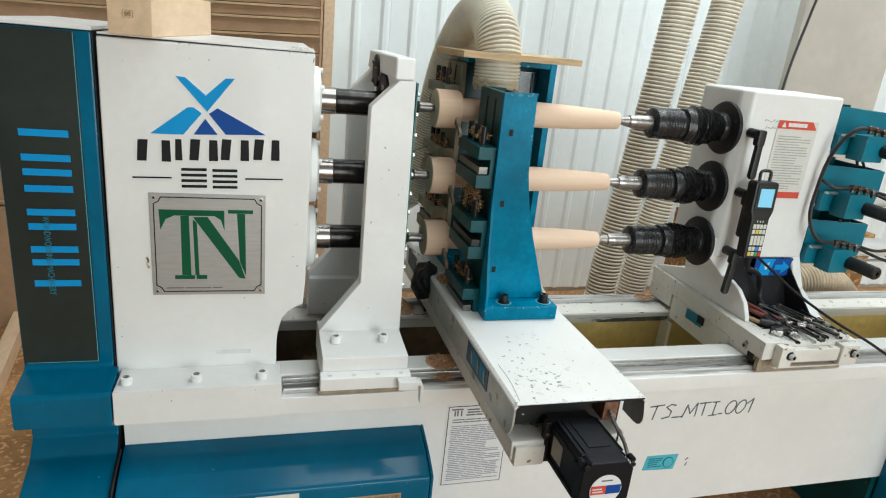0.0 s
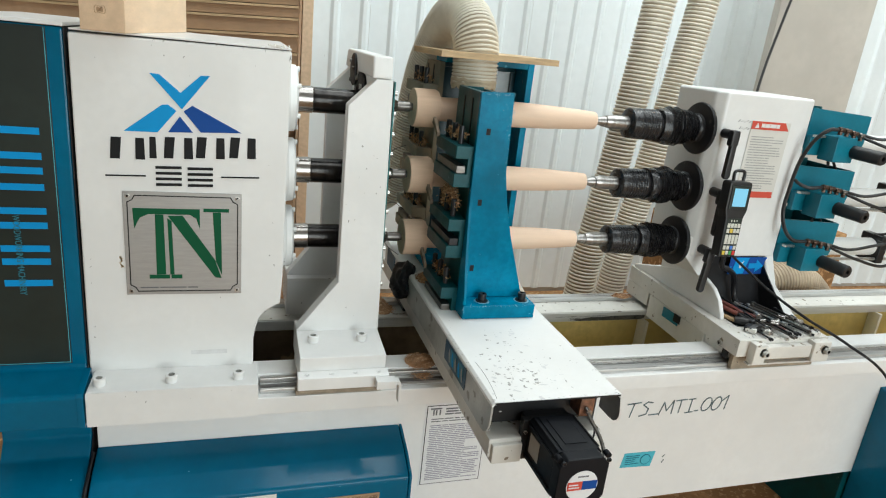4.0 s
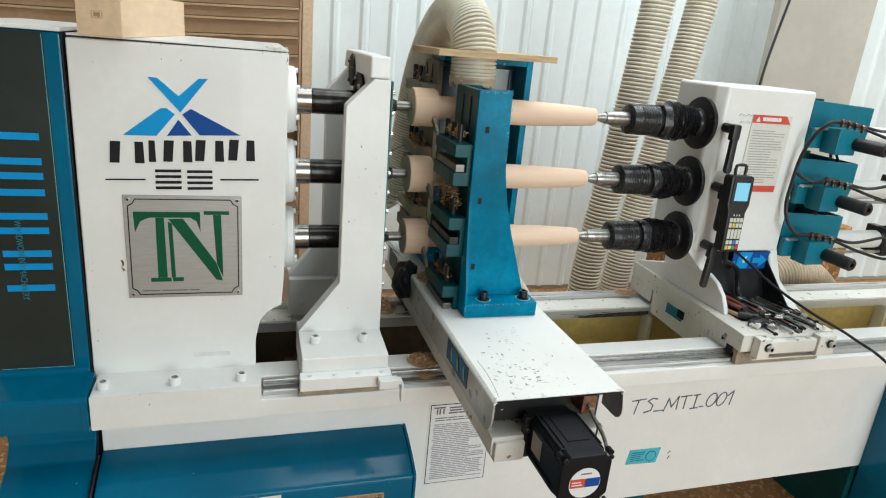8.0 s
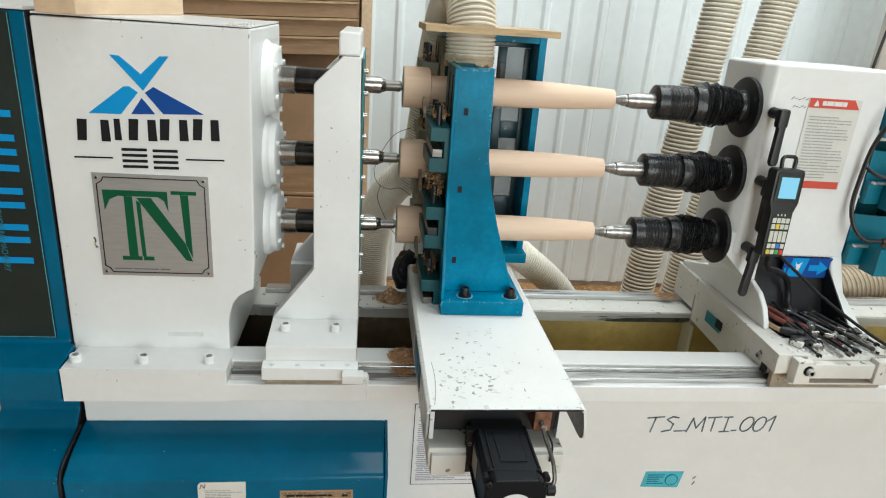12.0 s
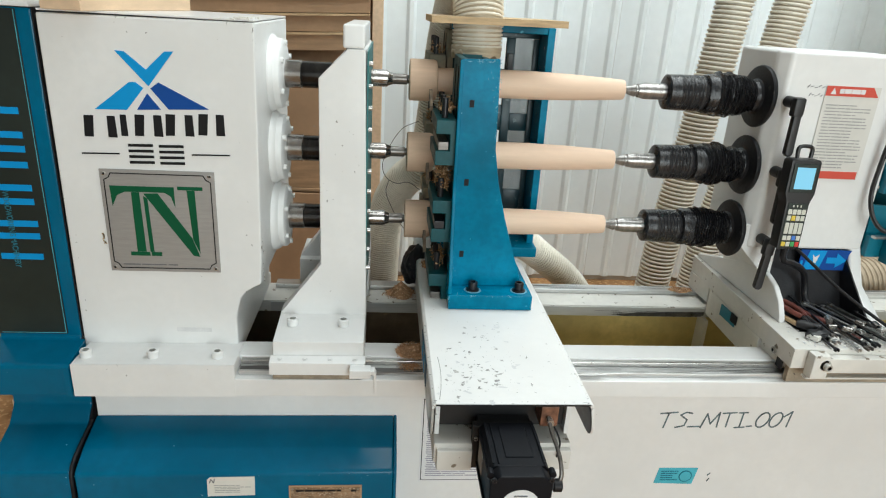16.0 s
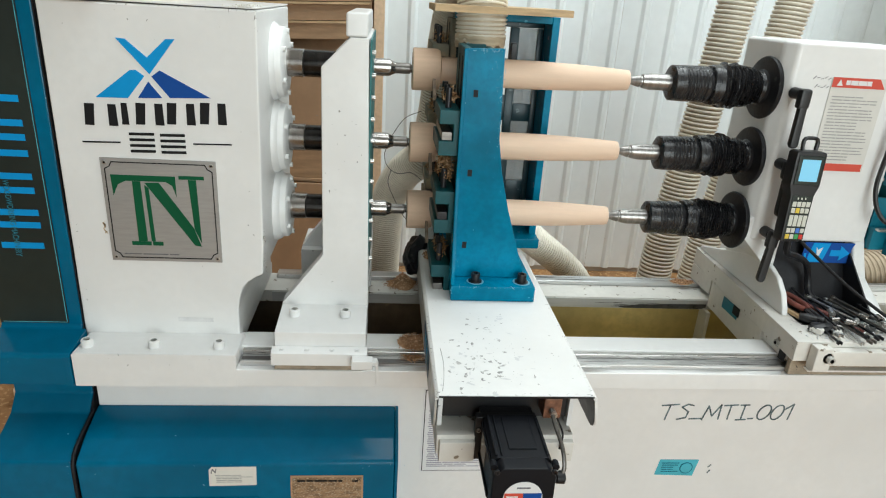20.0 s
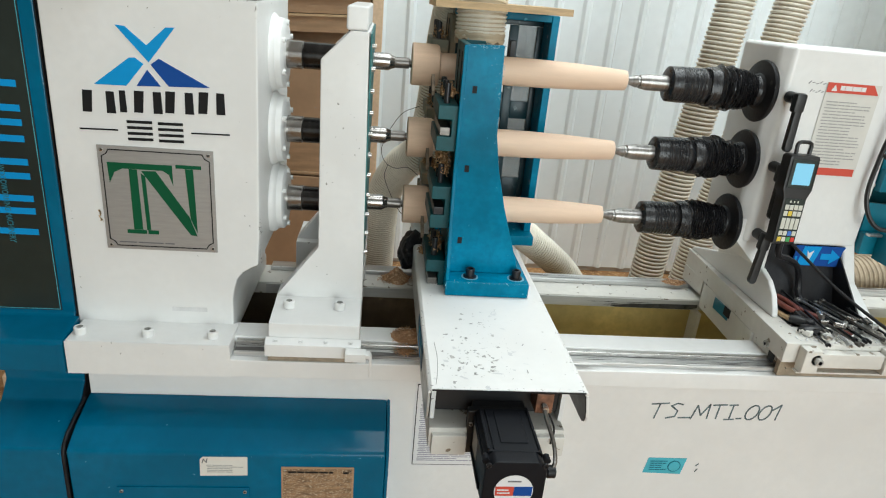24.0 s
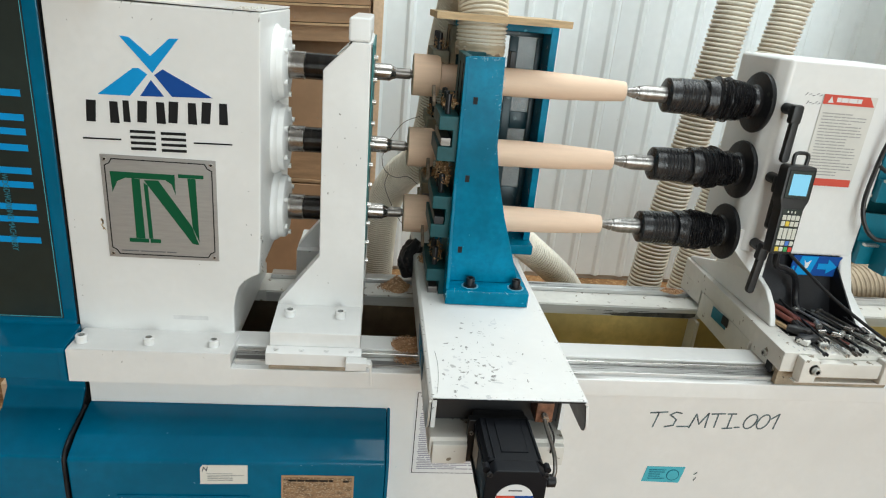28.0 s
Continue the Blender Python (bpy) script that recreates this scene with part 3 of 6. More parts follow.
bars(0.53, 0.64, 0.418, 0.441, FY - 0.0022, 3, notice, GREYPRINT, random.Random(5), fill=0.5)
bars(0.492, 0.638, 0.398, 0.412, FY - 0.0022, 2, notice, GREYPRINT, random.Random(6), fill=0.34)
bars(0.492, 0.638, 0.221, 0.392, FY - 0.0022, 30, notice, NOTICE, random.Random(7), fill=0.42)

# blue front pans at both ends of the bed
PAN = [(0.085, 0.402), (0.06, 0.3945), (0.03, 0.385), (0.0, 0.3745), (-0.04, 0.3535), (-0.049, 0.3475), (-0.052, 0.340), (-0.052, FLOOR_Z + 0.02), (0.085, FLOOR_Z + 0.02)]
for nm, xa, xb in (("front_pan", -0.2715, 0.418), ("front_pan", 2.03, 2.6)):
    pan = thing(nm, (xa, 0.0, FLOOR_Z + 0.02), "blue sheet-metal front cover with a coved top" if xa < 1 else "blue sheet-metal front cover at the tail end", "machine cover", "blue front covers of the bed")
    part("shell", prism(PAN, "x", xa, xb - 0.008, 0.004, seg=3), BLUE, pan)
    part("end_rim", prism([(y - 0.0008 if y < 0.08 else y, z + 0.001 if z > 0.3 else z) for y, z in PAN], "x", xb - 0.0075, xb, 0.003, seg=3), BLUE, pan, "folded rim at the end of the cover")
    flecks("paint_chip", [((xa + xb) / 2, 0.341, 0.2, 0.002, 14), ((xa + xb) / 2, 0.25, 0.2, 0.06, 8)], -0.0523, SCUFF, pan, 94, "pale chips in the blue paint", (0.0008, 0.0028), long=2.4)
    if xa < 1:
        plate = part("white_label", prism([(0.004, 0.286), (0.005, 0.330), (0.011, 0.337), (0.107, 0.338), (0.106, 0.288)], "y", -0.0536, -0.0522, 0), CREAM, pan, "small white printed label")
        bars(0.018, 0.098, 0.295, 0.318, -0.0537, 5, plate, FAINT, random.Random(8), fill=0.3)
        strokes([[(0.010, 0.322), (0.013, 0.332), (0.019, 0.323), (0.021, 0.333)]], 0.0022, -0.0537, "label_mark", GREYPRINT, plate)
        plate = part("rating_plate", box(0.180, 0.341, -0.0545, -0.0522, 0.195, 0.313, 0.0006), SHELFWOOD, pan, "copper-coloured rating plate with worn print")
        part("worn_print", box(0.184, 0.337, -0.0550, -0.0546, 0.199, 0.309, 0), WORNPRINT, plate, "mottled worn print")
        bars(0.194, 0.300, 0.296, 0.304, -0.0551, 1, plate, BLACKPRINT, random.Random(9), fill=0.55)
        bars(0.317, 0.330, 0.294, 0.304, -0.0551, 1, plate, BLACKPRINT, random.Random(14), fill=0.5)
        for x in (0.188, 0.333):
            bolt("rivet", (x, -0.0551, 0.304), 0.0022, -0.0012, plate, STEEL, "y", washer=False)
        hatch = part("hatch", box(-0.175, 0.11, -0.0555, -0.052, 0.02, 0.254, 0.0015), BLUE, pan, "screwed access hatch")
        for x in (-0.165, 0.10):
            bolt("screw", (x, -0.0555, 0.244), 0.004, -0.003, hatch, STEEL, "y", washer=False)

# ---- headstock ----
AXES = (1.166, 0.999, 0.833)
AY = 0.287
head = thing("headstock", (-0.07, 0.3, 0.585), "white cast headstock with three spindles and printed emblem", "headstock")
prof = [(-0.276, 0.575), (-0.273, 1.275), (0.122, 1.277), (0.116, 0.80), (0.112, 0.735), (0.098, 0.729), (0.080, 0.717), (0.067, 0.700), (0.060, 0.675), (0.056, 0.65), (0.056, 0.575)]
part("casting", prism(prof, "y", 0.09, 0.50, 0.004, seg=3), WHITE, head)
part("base_flange", box(-0.268, 0.066, 0.0, 0.100, 0.5525, 0.588, 0.004), WHITE, head)
part("rear_flange", box(-0.268, 0.055, 0.1005, 0.52, 0.5525, 0.5845, 0.002), WHITE, head)
part("flange_skirt", box(-0.268, 0.0655, -0.0012, -0.0005, 0.509, 0.586, 0), WHITE, head)
flecks("peeled_tape", [(-0.2035, 0.842, 0.0012, 0.010, 9)], 0.0885, PLY, head, 133, "scraps of peeled brown tape beside the nameplate", (0.002, 0.0055), long=2.0)
part("lid_gap", box(-0.268, 0.117, 0.094, 0.498, 1.2765, 1.2783, 0), RUBBER, head, "dark gap under the lid")
part("top_lid", box(-0.271, 0.121, 0.091, 0.50, 1.2784, 1.2822, 0.001), WHITE, head, "loose top lid")
flecks("paint_chip", [(-0.08 + 0.1 * k, 1.275, 0.05, 0.001, 9) for k in range(3)] + [(0.119, 1.262, 0.002, 0.012, 8), (0.1195, 0.80, 0.0012, 0.03, 14), (0.1185, 0.76, 0.001, 0.012, 12)], 0.0897, DUSTGREY, head, 131, "chipped dark edge under the lid", (0.0008, 0.0030), long=2.6)
for x in (-0.247, -0.110, 0.025):
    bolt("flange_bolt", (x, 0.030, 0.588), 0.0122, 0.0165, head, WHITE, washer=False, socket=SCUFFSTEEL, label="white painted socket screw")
for z in AXES:
    cap = part("bearing_cap", spin([(-0.035, 0.084), (0.0, 0.084), (0.006, 0.080), (0.010, 0.076), (0.022, 0.075), (0.026, 0.070), (0.028, 0.055), (0.028, 0.02)], (0.122, AY, z), "x", n=48), WHITE, head, "round white bearing cap")
    for k in range(6):
        a = math.radians(30 + 60 * k)
        bolt("cap_screw", (0.144, AY + 0.066 * math.cos(a), z + 0.066 * math.sin(a)), 0.006, 0.010, cap, WHITEPIPE, "x", washer=False)
flecks("paint_chip", [(-0.262, 0.66, 0.003, 0.10, 9), (-0.10, 0.72, 0.10, 0.05, 4), (0.095, 1.00, 0.012, 0.16, 6), (-0.05, 1.25, 0.1, 0.02, 6)], 0.0897, DUSTGREY, head, 91, "small dark paint chips", (0.0007, 0.0026))
# thin grey bar that paints a faint soft shadow on the casting
part("smudge", box(-0.075, 0.0, 0.0893, 0.0899, 0.618, 0.628, 0), SMUDGE, head, "faint grey patch, a soft shadow put into colour")
flecks("paint_chip", [(-0.115, 0.5705, 0.07, 0.008, 6)], -0.0014, DUSTGREY, head, 92, "small dark paint chips", (0.0007, 0.002))
# printed emblem and name in plain shapes
EY = 0.0895


def flat(pts, mat, parent, name, label="", y=EY, deep=0.0012):
    return part(name, prism(pts, "y", y - deep, y, 0), mat, parent, label)


flat([(-0.139, 1.214), (-0.122, 1.213), (-0.085, 1.181), (-0.048, 1.216), (-0.031, 1.217), (-0.083, 1.150)], SKYBLUE, head, "emblem_chevron", "light blue printed chevron")
flat([(-0.188, 1.102), (-0.119, 1.156), (-0.108, 1.157), (-0.093, 1.146), (-0.128, 1.103)], SKYBLUE, head, "emblem_wing")
flat([(-0.080, 1.146), (-0.064, 1.158), (0.028, 1.110), (-0.049, 1.107)], NAVY, head, "emblem_wing", "deep blue printed wing")
flat([(-0.109, 1.104), (-0.087, 1.136), (-0.064, 1.106)], NAVY, head, "emblem_peak")
for a, b in ((-0.214, -0.152), (-0.144, -0.131), (-0.118, -0.064), (-0.059, -0.004), (0.004, 0.056)):
    z0 = 1.048 + (a + 0.21) * 0.05
    if b - a < 0.02:
        flat([(a, z0), (b, z0), (b - 0.001, z0 + 0.042), (a + 0.001, z0 + 0.042)], BLACKPRINT, head, "name_shape")
    else:
        flat([(a, z0), (a + 0.017, z0), (a + 0.021, z0 + 0.042), (a + 0.003, z0 + 0.042)], BLACKPRINT, head, "name_shape", "black printed name as plain slabs")
        flat([(b - 0.017, z0), (b, z0), (b - 0.001, z0 + 0.042), (b - 0.016, z0 + 0.042)], BLACKPRINT, head, "name_shape")
for a in (-0.134, -0.075):
    for k in range(4):
        flat([(a, 0.996 + k * 0.0115), (a + 0.048, 0.997 + k * 0.0115), (a + 0.048, 1.0025 + k * 0.0115), (a, 1.0015 + k * 0.0115)], BLACKPRINT, head, "name_shape")
for a, b in ((-0.224, -0.152), (-0.012, 0.063)):
    flat([(a, 1.0125 + (a + .22) * .02), (b, 1.0125 + (b + .22) * .02), (b, 1.0155 + (b + .22) * .02), (a, 1.0155 + (a + .22) * .02)], BLACKPRINT, head, "printed_rule")

np_ob = thing("nameplate", (-0.083, 0.087, 0.768), "brushed metal nameplate with green monogram, screwed on", "nameplate")
PX0, PX1, PZ0, PZ1 = -0.196, 0.029, 0.763, 0.984
part("plate", box(PX0, PX1, 0.0865, 0.0895, PZ0, PZ1, 0.0008), ALU, np_ob)
c = 0.022
i = 0.008
ring = [(PX0 + i, PZ0 + c), (PX0 + c - 0.005, PZ0 + c - 0.005), (PX0 + c, PZ0 + i), (PX1 - c, PZ0 + i), (PX1 - c + 0.005, PZ0 + c - 0.005), (PX1 - i, PZ0 + c), (PX1 - i, PZ1 - c), (PX1 - c + 0.005, PZ1 - c + 0.005), (PX1 - c, PZ1 - i), (PX0 + c, PZ1 - i), (PX0 + c - 0.005, PZ1 - c + 0.005), (PX0 + i, PZ1 - c)]
strokes([ring + ring[:1]], 0.002, 0.0865, "border_line", BLACKPRINT, np_ob)
for x in (PX0 + 0.009, PX1 - 0.009):
    for z in (PZ0 + 0.009, PZ1 - 0.009):
        bolt("plate_screw", (x, 0.0865, z), 0.0042, -0.002, np_ob, STEEL, "y", washer=False)
MY = 0.0865
for pts in ([(-0.179, 0.950), (-0.053, 0.950), (-0.053, 0.907), (-0.060, 0.930), (-0.072, 0.938), (-0.150, 0.938), (-0.166, 0.930), (-0.177, 0.907)],
            [(-0.138, 0.9375), (-0.122, 0.9375), (-0.120, 0.808), (-0.138, 0.808)], [(-0.152, 0.8075), (-0.113, 0.8075), (-0.113, 0.799), (-0.152, 0.799)],
            [(-0.115, 0.930), (-0.107, 0.924), (-0.104, 0.808), (-0.112, 0.808)], [(-0.110, 0.8075), (-0.089, 0.8075), (-0.089, 0.799), (-0.110, 0.799)],
            [(-0.114, 0.935), (-0.086, 0.936), (-0.024, 0.840), (-0.011, 0.799), (-0.024, 0.801)],
            [(-0.028, 0.944), (-0.012, 0.944), (-0.010, 0.806), (-0.0225, 0.837)], [(-0.046, 0.952), (0.004, 0.952), (0.004, 0.9445), (-0.046, 0.9445)]):
    flat(pts, GREEN, np_ob, "monogram_shape", "green printed monogram shape", y=MY, deep=0.0008)
bars(-0.172, -0.010, 0.776, 0.782, MY, 1, np_ob, GREYPRINT, random.Random(11), fill=0.4)

# end tower left of the headstock
TX0, TX1 = -0.452, -0.2805
tower = thing("end_cover_tower", (-0.36, 0.2, FLOOR_Z), "tall blue end cover with dark printed panel", "machine cover")
TP = [(0.092, 1.282), (0.092, 0.602), (0.086, 0.597), (0.004, 0.584), (-0.002, 0.578), (-0.002, 0.51), (0.088, 0.506), (0.09, 0.43), (0.06, 0.396), (-0.050, 0.352), (-0.052, 0.344), (-0.052, FLOOR_Z + 0.01), (0.5, FLOOR_Z + 0.01), (0.5, 1.282)]
part("shell", prism(TP, "x", TX0, TX1, 0.005), BLUE, tower)
part("top_plate", box(TX0 - 0.004, TX1 + 0.004, 0.080, 0.502, 1.283, 1.291, 0.002), WHITE, tower)
part("rubber_seam", prism([(y - 0.001, z) for y, z in TP[:12]] + [(0.12, FLOOR_Z + 0.01), (0.12, 1.282)], "x", TX1 + 0.0008, TX1 + 0.0032, 0), RUBBER, tower, "black rubber seam")
part("ledge_end", prism([(0.0855, 0.5985), (0.003, 0.5855), (-0.0035, 0.579), (-0.0035, 0.5085), (0.0855, 0.5045)], "x", TX1 - 0.004, -0.2715, 0.001), BLUE, tower, "blue end of the ledge against the headstock")
panel = part("printed_panel", box(TX0 + 0.004, -0.3075, 0.0885, 0.0915, 0.6095, 1.279, 0.0006), DARKPANEL, tower, "dark panel with light blue print")
strokes([[(-0.3098, 0.6125), (-0.3098, 1.277)], [(TX0 + 0.01, 0.6125), (-0.3098, 0.6125)]], 0.0010, 0.0885, "panel_line", STICKER, panel)
for a, b in ((1.099, 1.039), (1.024, 1.011), (0.992, 0.932), (0.916, 0.856), (0.842, 0.784)):
    if a - b < 0.02:
        flat([(-0.413, b), (-0.330, b), (-0.330, a), (-0.413, a)], SKYBLUE, panel, "name_shape", y=0.0885)
    else:
        for q in (a, b + 0.013):
            flat([(-0.413, q - 0.013), (-0.330, q - 0.013), (-0.330, q), (-0.413, q)], SKYBLUE, panel, "name_shape", "light blue printed slab", y=0.0885)
plate_text("small_print", "WOODWORKING MACHINERY", 0.0165, Matrix.Translation((-0.3875, 0.0868, 0.931)) @ FRONT @ Matrix.Rotation(radians(-90), 4, "Z"), PRINTTEAL, panel, "small light print WOODWORKING MACHINERY", width=0.165)
cab = tube([(-0.2765, 0.07, 0.398), (-0.2765, 0.0, 0.380), (-0.2765, -0.046, 0.358), (-0.2765, -0.055, 0.30), (-0.2765, -0.055, 0.1), (-0.2765, -0.055, FLOOR_Z + 0.01)], 0.004, 0.02, 8)
solid("seam_cable", cab, RUBBER, "black cable running down the seam of the blue covers", "cable")

# timber block on the headstock
bm = box(0.0, 0.076, 0.0, 0.44, 0, 0.076, 0.002)
kn = Matrix.Translation((-0.2435, 0.050, 1.2824)) @ Matrix.Rotation(radians(-9), 4, "Z")
bmesh.ops.transform(bm, matrix=kn, verts=bm.verts)
blk = solid("timber_block", bm, PINE, "pale sawn pine block lying on the headstock", "wood block")
bm = bmesh.new()
for r0, r1 in ((0.0, 0.0045), (0.0068, 0.0078)):
    ring = [[bm.verts.new((q * math.cos(a) * 1.25, -0.0008, q * math.sin(a) + 0.002 * math.sin(3 * a))) for a in [k * 0.3927 for k in range(16)]] for q in (max(r0, 0.0005), r1)]
    for k in range(16):
        bm.faces.new((ring[0][k], ring[0][(k + 1) % 16], ring[1][(k + 1) % 16], ring[1][k]))
bmesh.ops.transform(bm, matrix=kn @ Matrix.Translation((0.035, 0, 0.036)), verts=bm.verts)
part("knot", bm, SHELFWOOD, blk, "dark knot")
bm = bmesh.new()
rng = random.Random(77)
for _ in range(70):
    p = Vector((0.095 + rng.gauss(0, 0.010), 0.13 + rng.gauss(0, 0.04), 1.2830))
    box(-0.002, 0.002, -0.0015, 0.0015, -0.001, 0.001, 0, bm, m=Matrix.Translation(p) @ Euler((rng.uniform(0, 3), rng.uniform(0, 3), rng.uniform(0, 3))).to_matrix().to_4x4() @ Matrix.Scale(rng.uniform(0.3, 1.3), 4))
tagged(new("sawdust_crumbs", mesh_of("sawdust_crumbs", bm, CREAM)), "pale sawdust crumbs on the headstock lid", "sawdust", "", "stuff")

# ---- spindles and workpieces ----
CX = -0.032
for z in AXES:
    sp = thing("spindle", (0.15, AY, z), "black steel spindle with drive centre", "spindle", "spindles of the headstock")
    part("collar", spin([(0, 0.031), (0.034, 0.031), (0.036, 0.029)], (0.15, AY, z), "x"), COLLAR, sp, "grey steel collar")
    part("shaft", spin([(0, 0.0285), (0.002, 0.0295), (0.152, 0.0295)], (0.1855, AY, z), "x"), SHAFT, sp, "black oiled shaft")
    part("chuck", spin([(0, 0.019), (0.034, 0.019), (0.040, 0.0155), (0.048, 0.0125)], (0.340, AY, z), "x", n=24), COLLAR, sp)
    part("drive_centre", spin([(0, 0.012), (0.034, 0.012), (0.036, 0.009), (0.042, 0.009)], (0.386, AY, z), "x"), MIDSTEEL, sp)
WP = [(0.426, 0.045), (0.428, 0.0465), (0.512 + CX, 0.0465), (0.519 + CX, 0.043), (0.522 + CX, 0.030), (0.585, 0.030), (0.60, 0.0315), (0.66, 0.0322), (0.72, 0.0318), (0.80, 0.0298), (0.88, 0.0258), (0.924, 0.0230), (0.9285, 0.0222), (0.929, 0.0212), (0.9291, 0.005)]
for z in AXES:
    wp = thing("turned_workpiece", (0.68, AY, z), "pale wooden blank half turned into a tapered leg", "workpiece", "workpieces between the centres")
    cut = 5
    part("rough_end", spin(WP[:cut], (0, AY, z), "x", n=40), BLANK, wp, "thick unturned end")
    part("turned_leg", spin([(0.520 + CX, 0.029)] + WP[cut:], (0, AY, z), "x", n=40), TURNED, wp, "smooth tapered leg")

# ---- steady rest ----
st = thing("spindle_steady", (0.25, 0.2, 0.56), "white steady bracket carrying the three spindles", "bracket")
col = [(0.150, 0.645), (0.150, 0.664), (0.240, 0.782), (0.240, 1.180), (0.297, 1.238), (0.333, 1.238), (0.341, 0.645)]
part("front_column", prism(col, "y", 0.098, 0.135, 0.003), WHITE, st)
part("front_foot", prism([(-0.014, 0.652), (0.10, 0.662), (0.16, 0.662), (0.16, 0.592), (-0.014, 0.592)], "x", 0.150, 0.340, 0.003), WHITE, st)
part("foot_ledge", prism([(-0.038, 0.586), (-0.038, 0.615), (-0.0145, 0.621), (-0.0145, 0.586)], "x", 0.145, 0.344, 0.002), WHITE, st)
part("rear_column", prism(col, "y", 0.455, 0.49, 0.003), WHITE, st)
part("rear_foot", box(0.150, 0.340, 0.43, 0.60, 0.553, 0.662, 0.003), WHITE, st)
part("bearing_plate", box(0.301, 0.3355, 0.136, 0.454, 0.66, 1.2378, 0.003), WHITE, st)
part("top_block", prism([(0.100, 1.2385), (0.104, 1.284), (0.46, 1.284), (0.49, 1.2385)], "x", 0.288, 0.331, 0.005, seg=3), WHITE, st)
part("gasket", box(0.3357, 0.339, 0.10, 0.485, 0.70, 1.235, 0.0006), GASKET, st, "thin teal gasket")
for x0, x1 in ((0.150, 0.236), (0.250, 0.336)):
    part("way_packing", box(x0, x1, -0.012, 0.014, 0.5645, 0.5858, 0.0015), PACKING, st, "grey-brown packing block")
part("way_packing", box(0.150, 0.340, 0.060, 0.12, 0.5785, 0.5915, 0.001), WHITE_DIRTY, st)
part("way_strip", box(0.145, 0.338, 0.0015, 0.0155, 0.5525, 0.564, 0.001), PACKING, st, "grey-brown strip under the foot")
flecks("paint_chip", [(0.285, 1.08, 0.03, 0.09, 15), (0.27, 0.92, 0.03, 0.05, 6), (0.25, 0.72, 0.05, 0.04, 6)], 0.0978, DUSTGREY, st, 93, "small dark paint chips", (0.0007, 0.0028))
for x in (0.184, 0.293):
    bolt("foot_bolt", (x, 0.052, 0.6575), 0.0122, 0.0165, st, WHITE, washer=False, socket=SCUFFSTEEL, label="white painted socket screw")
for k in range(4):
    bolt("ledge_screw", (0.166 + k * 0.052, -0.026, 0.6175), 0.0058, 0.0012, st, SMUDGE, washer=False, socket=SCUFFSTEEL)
for z in AXES:
    br = part("bearing", spin([(0, 0.074), (-0.006, 0.074), (-0.010, 0.066), (-0.010, 0.045), (-0.004, 0.040)], (0.3005, AY, z), "x", n=40), RUBBER, st, "black round bearing housing")
    for k in range(6):
        a = math.radians(60 * k + 15)
        bolt("bearing_screw", (0.293, AY + 0.06 * math.cos(a), z + 0.06 * math.sin(a)), 0.006, -0.008, br, STEEL, "x", washer=False)
dc = part("cover_disc", spin([(0, 0.038), (-0.004, 0.038), (-0.006, 0.034), (-0.006, 0.0)], (0.2878, 0.335, 1.240), "x", n=32), RUBBER, st, "black cover disc with screws")
for k in range(3):
    a = math.radians(120 * k + 50)
    bolt("disc_screw", (0.282, 0.335 + 0.026 * math.cos(a), 1.240 + 0.026 * math.sin(a)), 0.0045, -0.005, dc, MIDSTEEL, "x", washer=False)
for k in range(11):
    z = 1.21 - k * 0.044
    bolt("plate_screw", (0.339, 0.118, z), 0.0052, 0.008, st, STEEL, "x", washer=False, label="bright button screw")
br = part("stop_bracket", box(0.312, 0.356, -0.062, -0.037, 0.592, 0.612, 0.002), WHITE, st, "small white stop lug")
part("stop_hook", prism([(0.352, 0.609), (0.364, 0.609), (0.368, 0.60), (0.368, 0.556), (0.363, 0.556), (0.362, 0.60), (0.352, 0.602)], "y", -0.06, -0.04, 0.001), WHITE, st)

# ---- tool carriage ----
car = thing("tool_carriage", (0.62 + CX, 0.1, 0.59), "white cross slide across the bed, flecked with dust", "machine carriage")
part("saddle", box(0.500 + CX, 0.735 + CX, -0.335, 0.66, 0.600, 0.640, 0.003), WHITE_DIRTY, car, "thick saddle plate")
part("side_wall", prism([(-0.31, 0.6405), (0.345, 0.6405), (0.30, 0.713), (-0.31, 0.713)], "x", 0.502 + CX, 0.510 + CX, 0.001), WHITE, car)
part("side_wall", prism([(0.395, 0.6405), (0.64, 0.6405), (0.64, 0.713), (0.455, 0.713), (0.435, 0.695)], "x", 0.502 + CX, 0.510 + CX, 0.001), WHITE, car)
part("side_wall", box(0.728 + CX, 0.736 + CX, -0.31, 0.64, 0.6405, 0.713, 0.001), WHITE, car)
cov = [(0.4925, 0.712), (0.4935, 0.717), (0.499, 0.722), (0.757, 0.722), (0.763, 0.7185), (0.7645, 0.714), (0.7595, 0.712), (0.7575, 0.7155), (0.753, 0.7175), (0.503, 0.7175), (0.4985, 0.715), (0.4972, 0.712)]
part("top_cover", prism([(x + CX, z) for x, z in cov], "y", -0.340, 0.30, 0.0006, seg=1), COVER, car, "folded white sheet cover with scuffs")
# added black sheet: the deep shade under the cover, put into colour
part("cover_lining", box(0.504 + CX, 0.752 + CX, -0.337, 0.295, 0.7155, 0.7172, 0), BLACK, car, "black sheet, the shade under the cover put into colour")
flange = [(-0.340, 0.7117), (-0.340, 0.684), (-0.337, 0.668), (-0.329, 0.655), (-0.317, 0.647), (-0.302, 0.645), (0.30, 0.645), (0.30, 0.7117)]
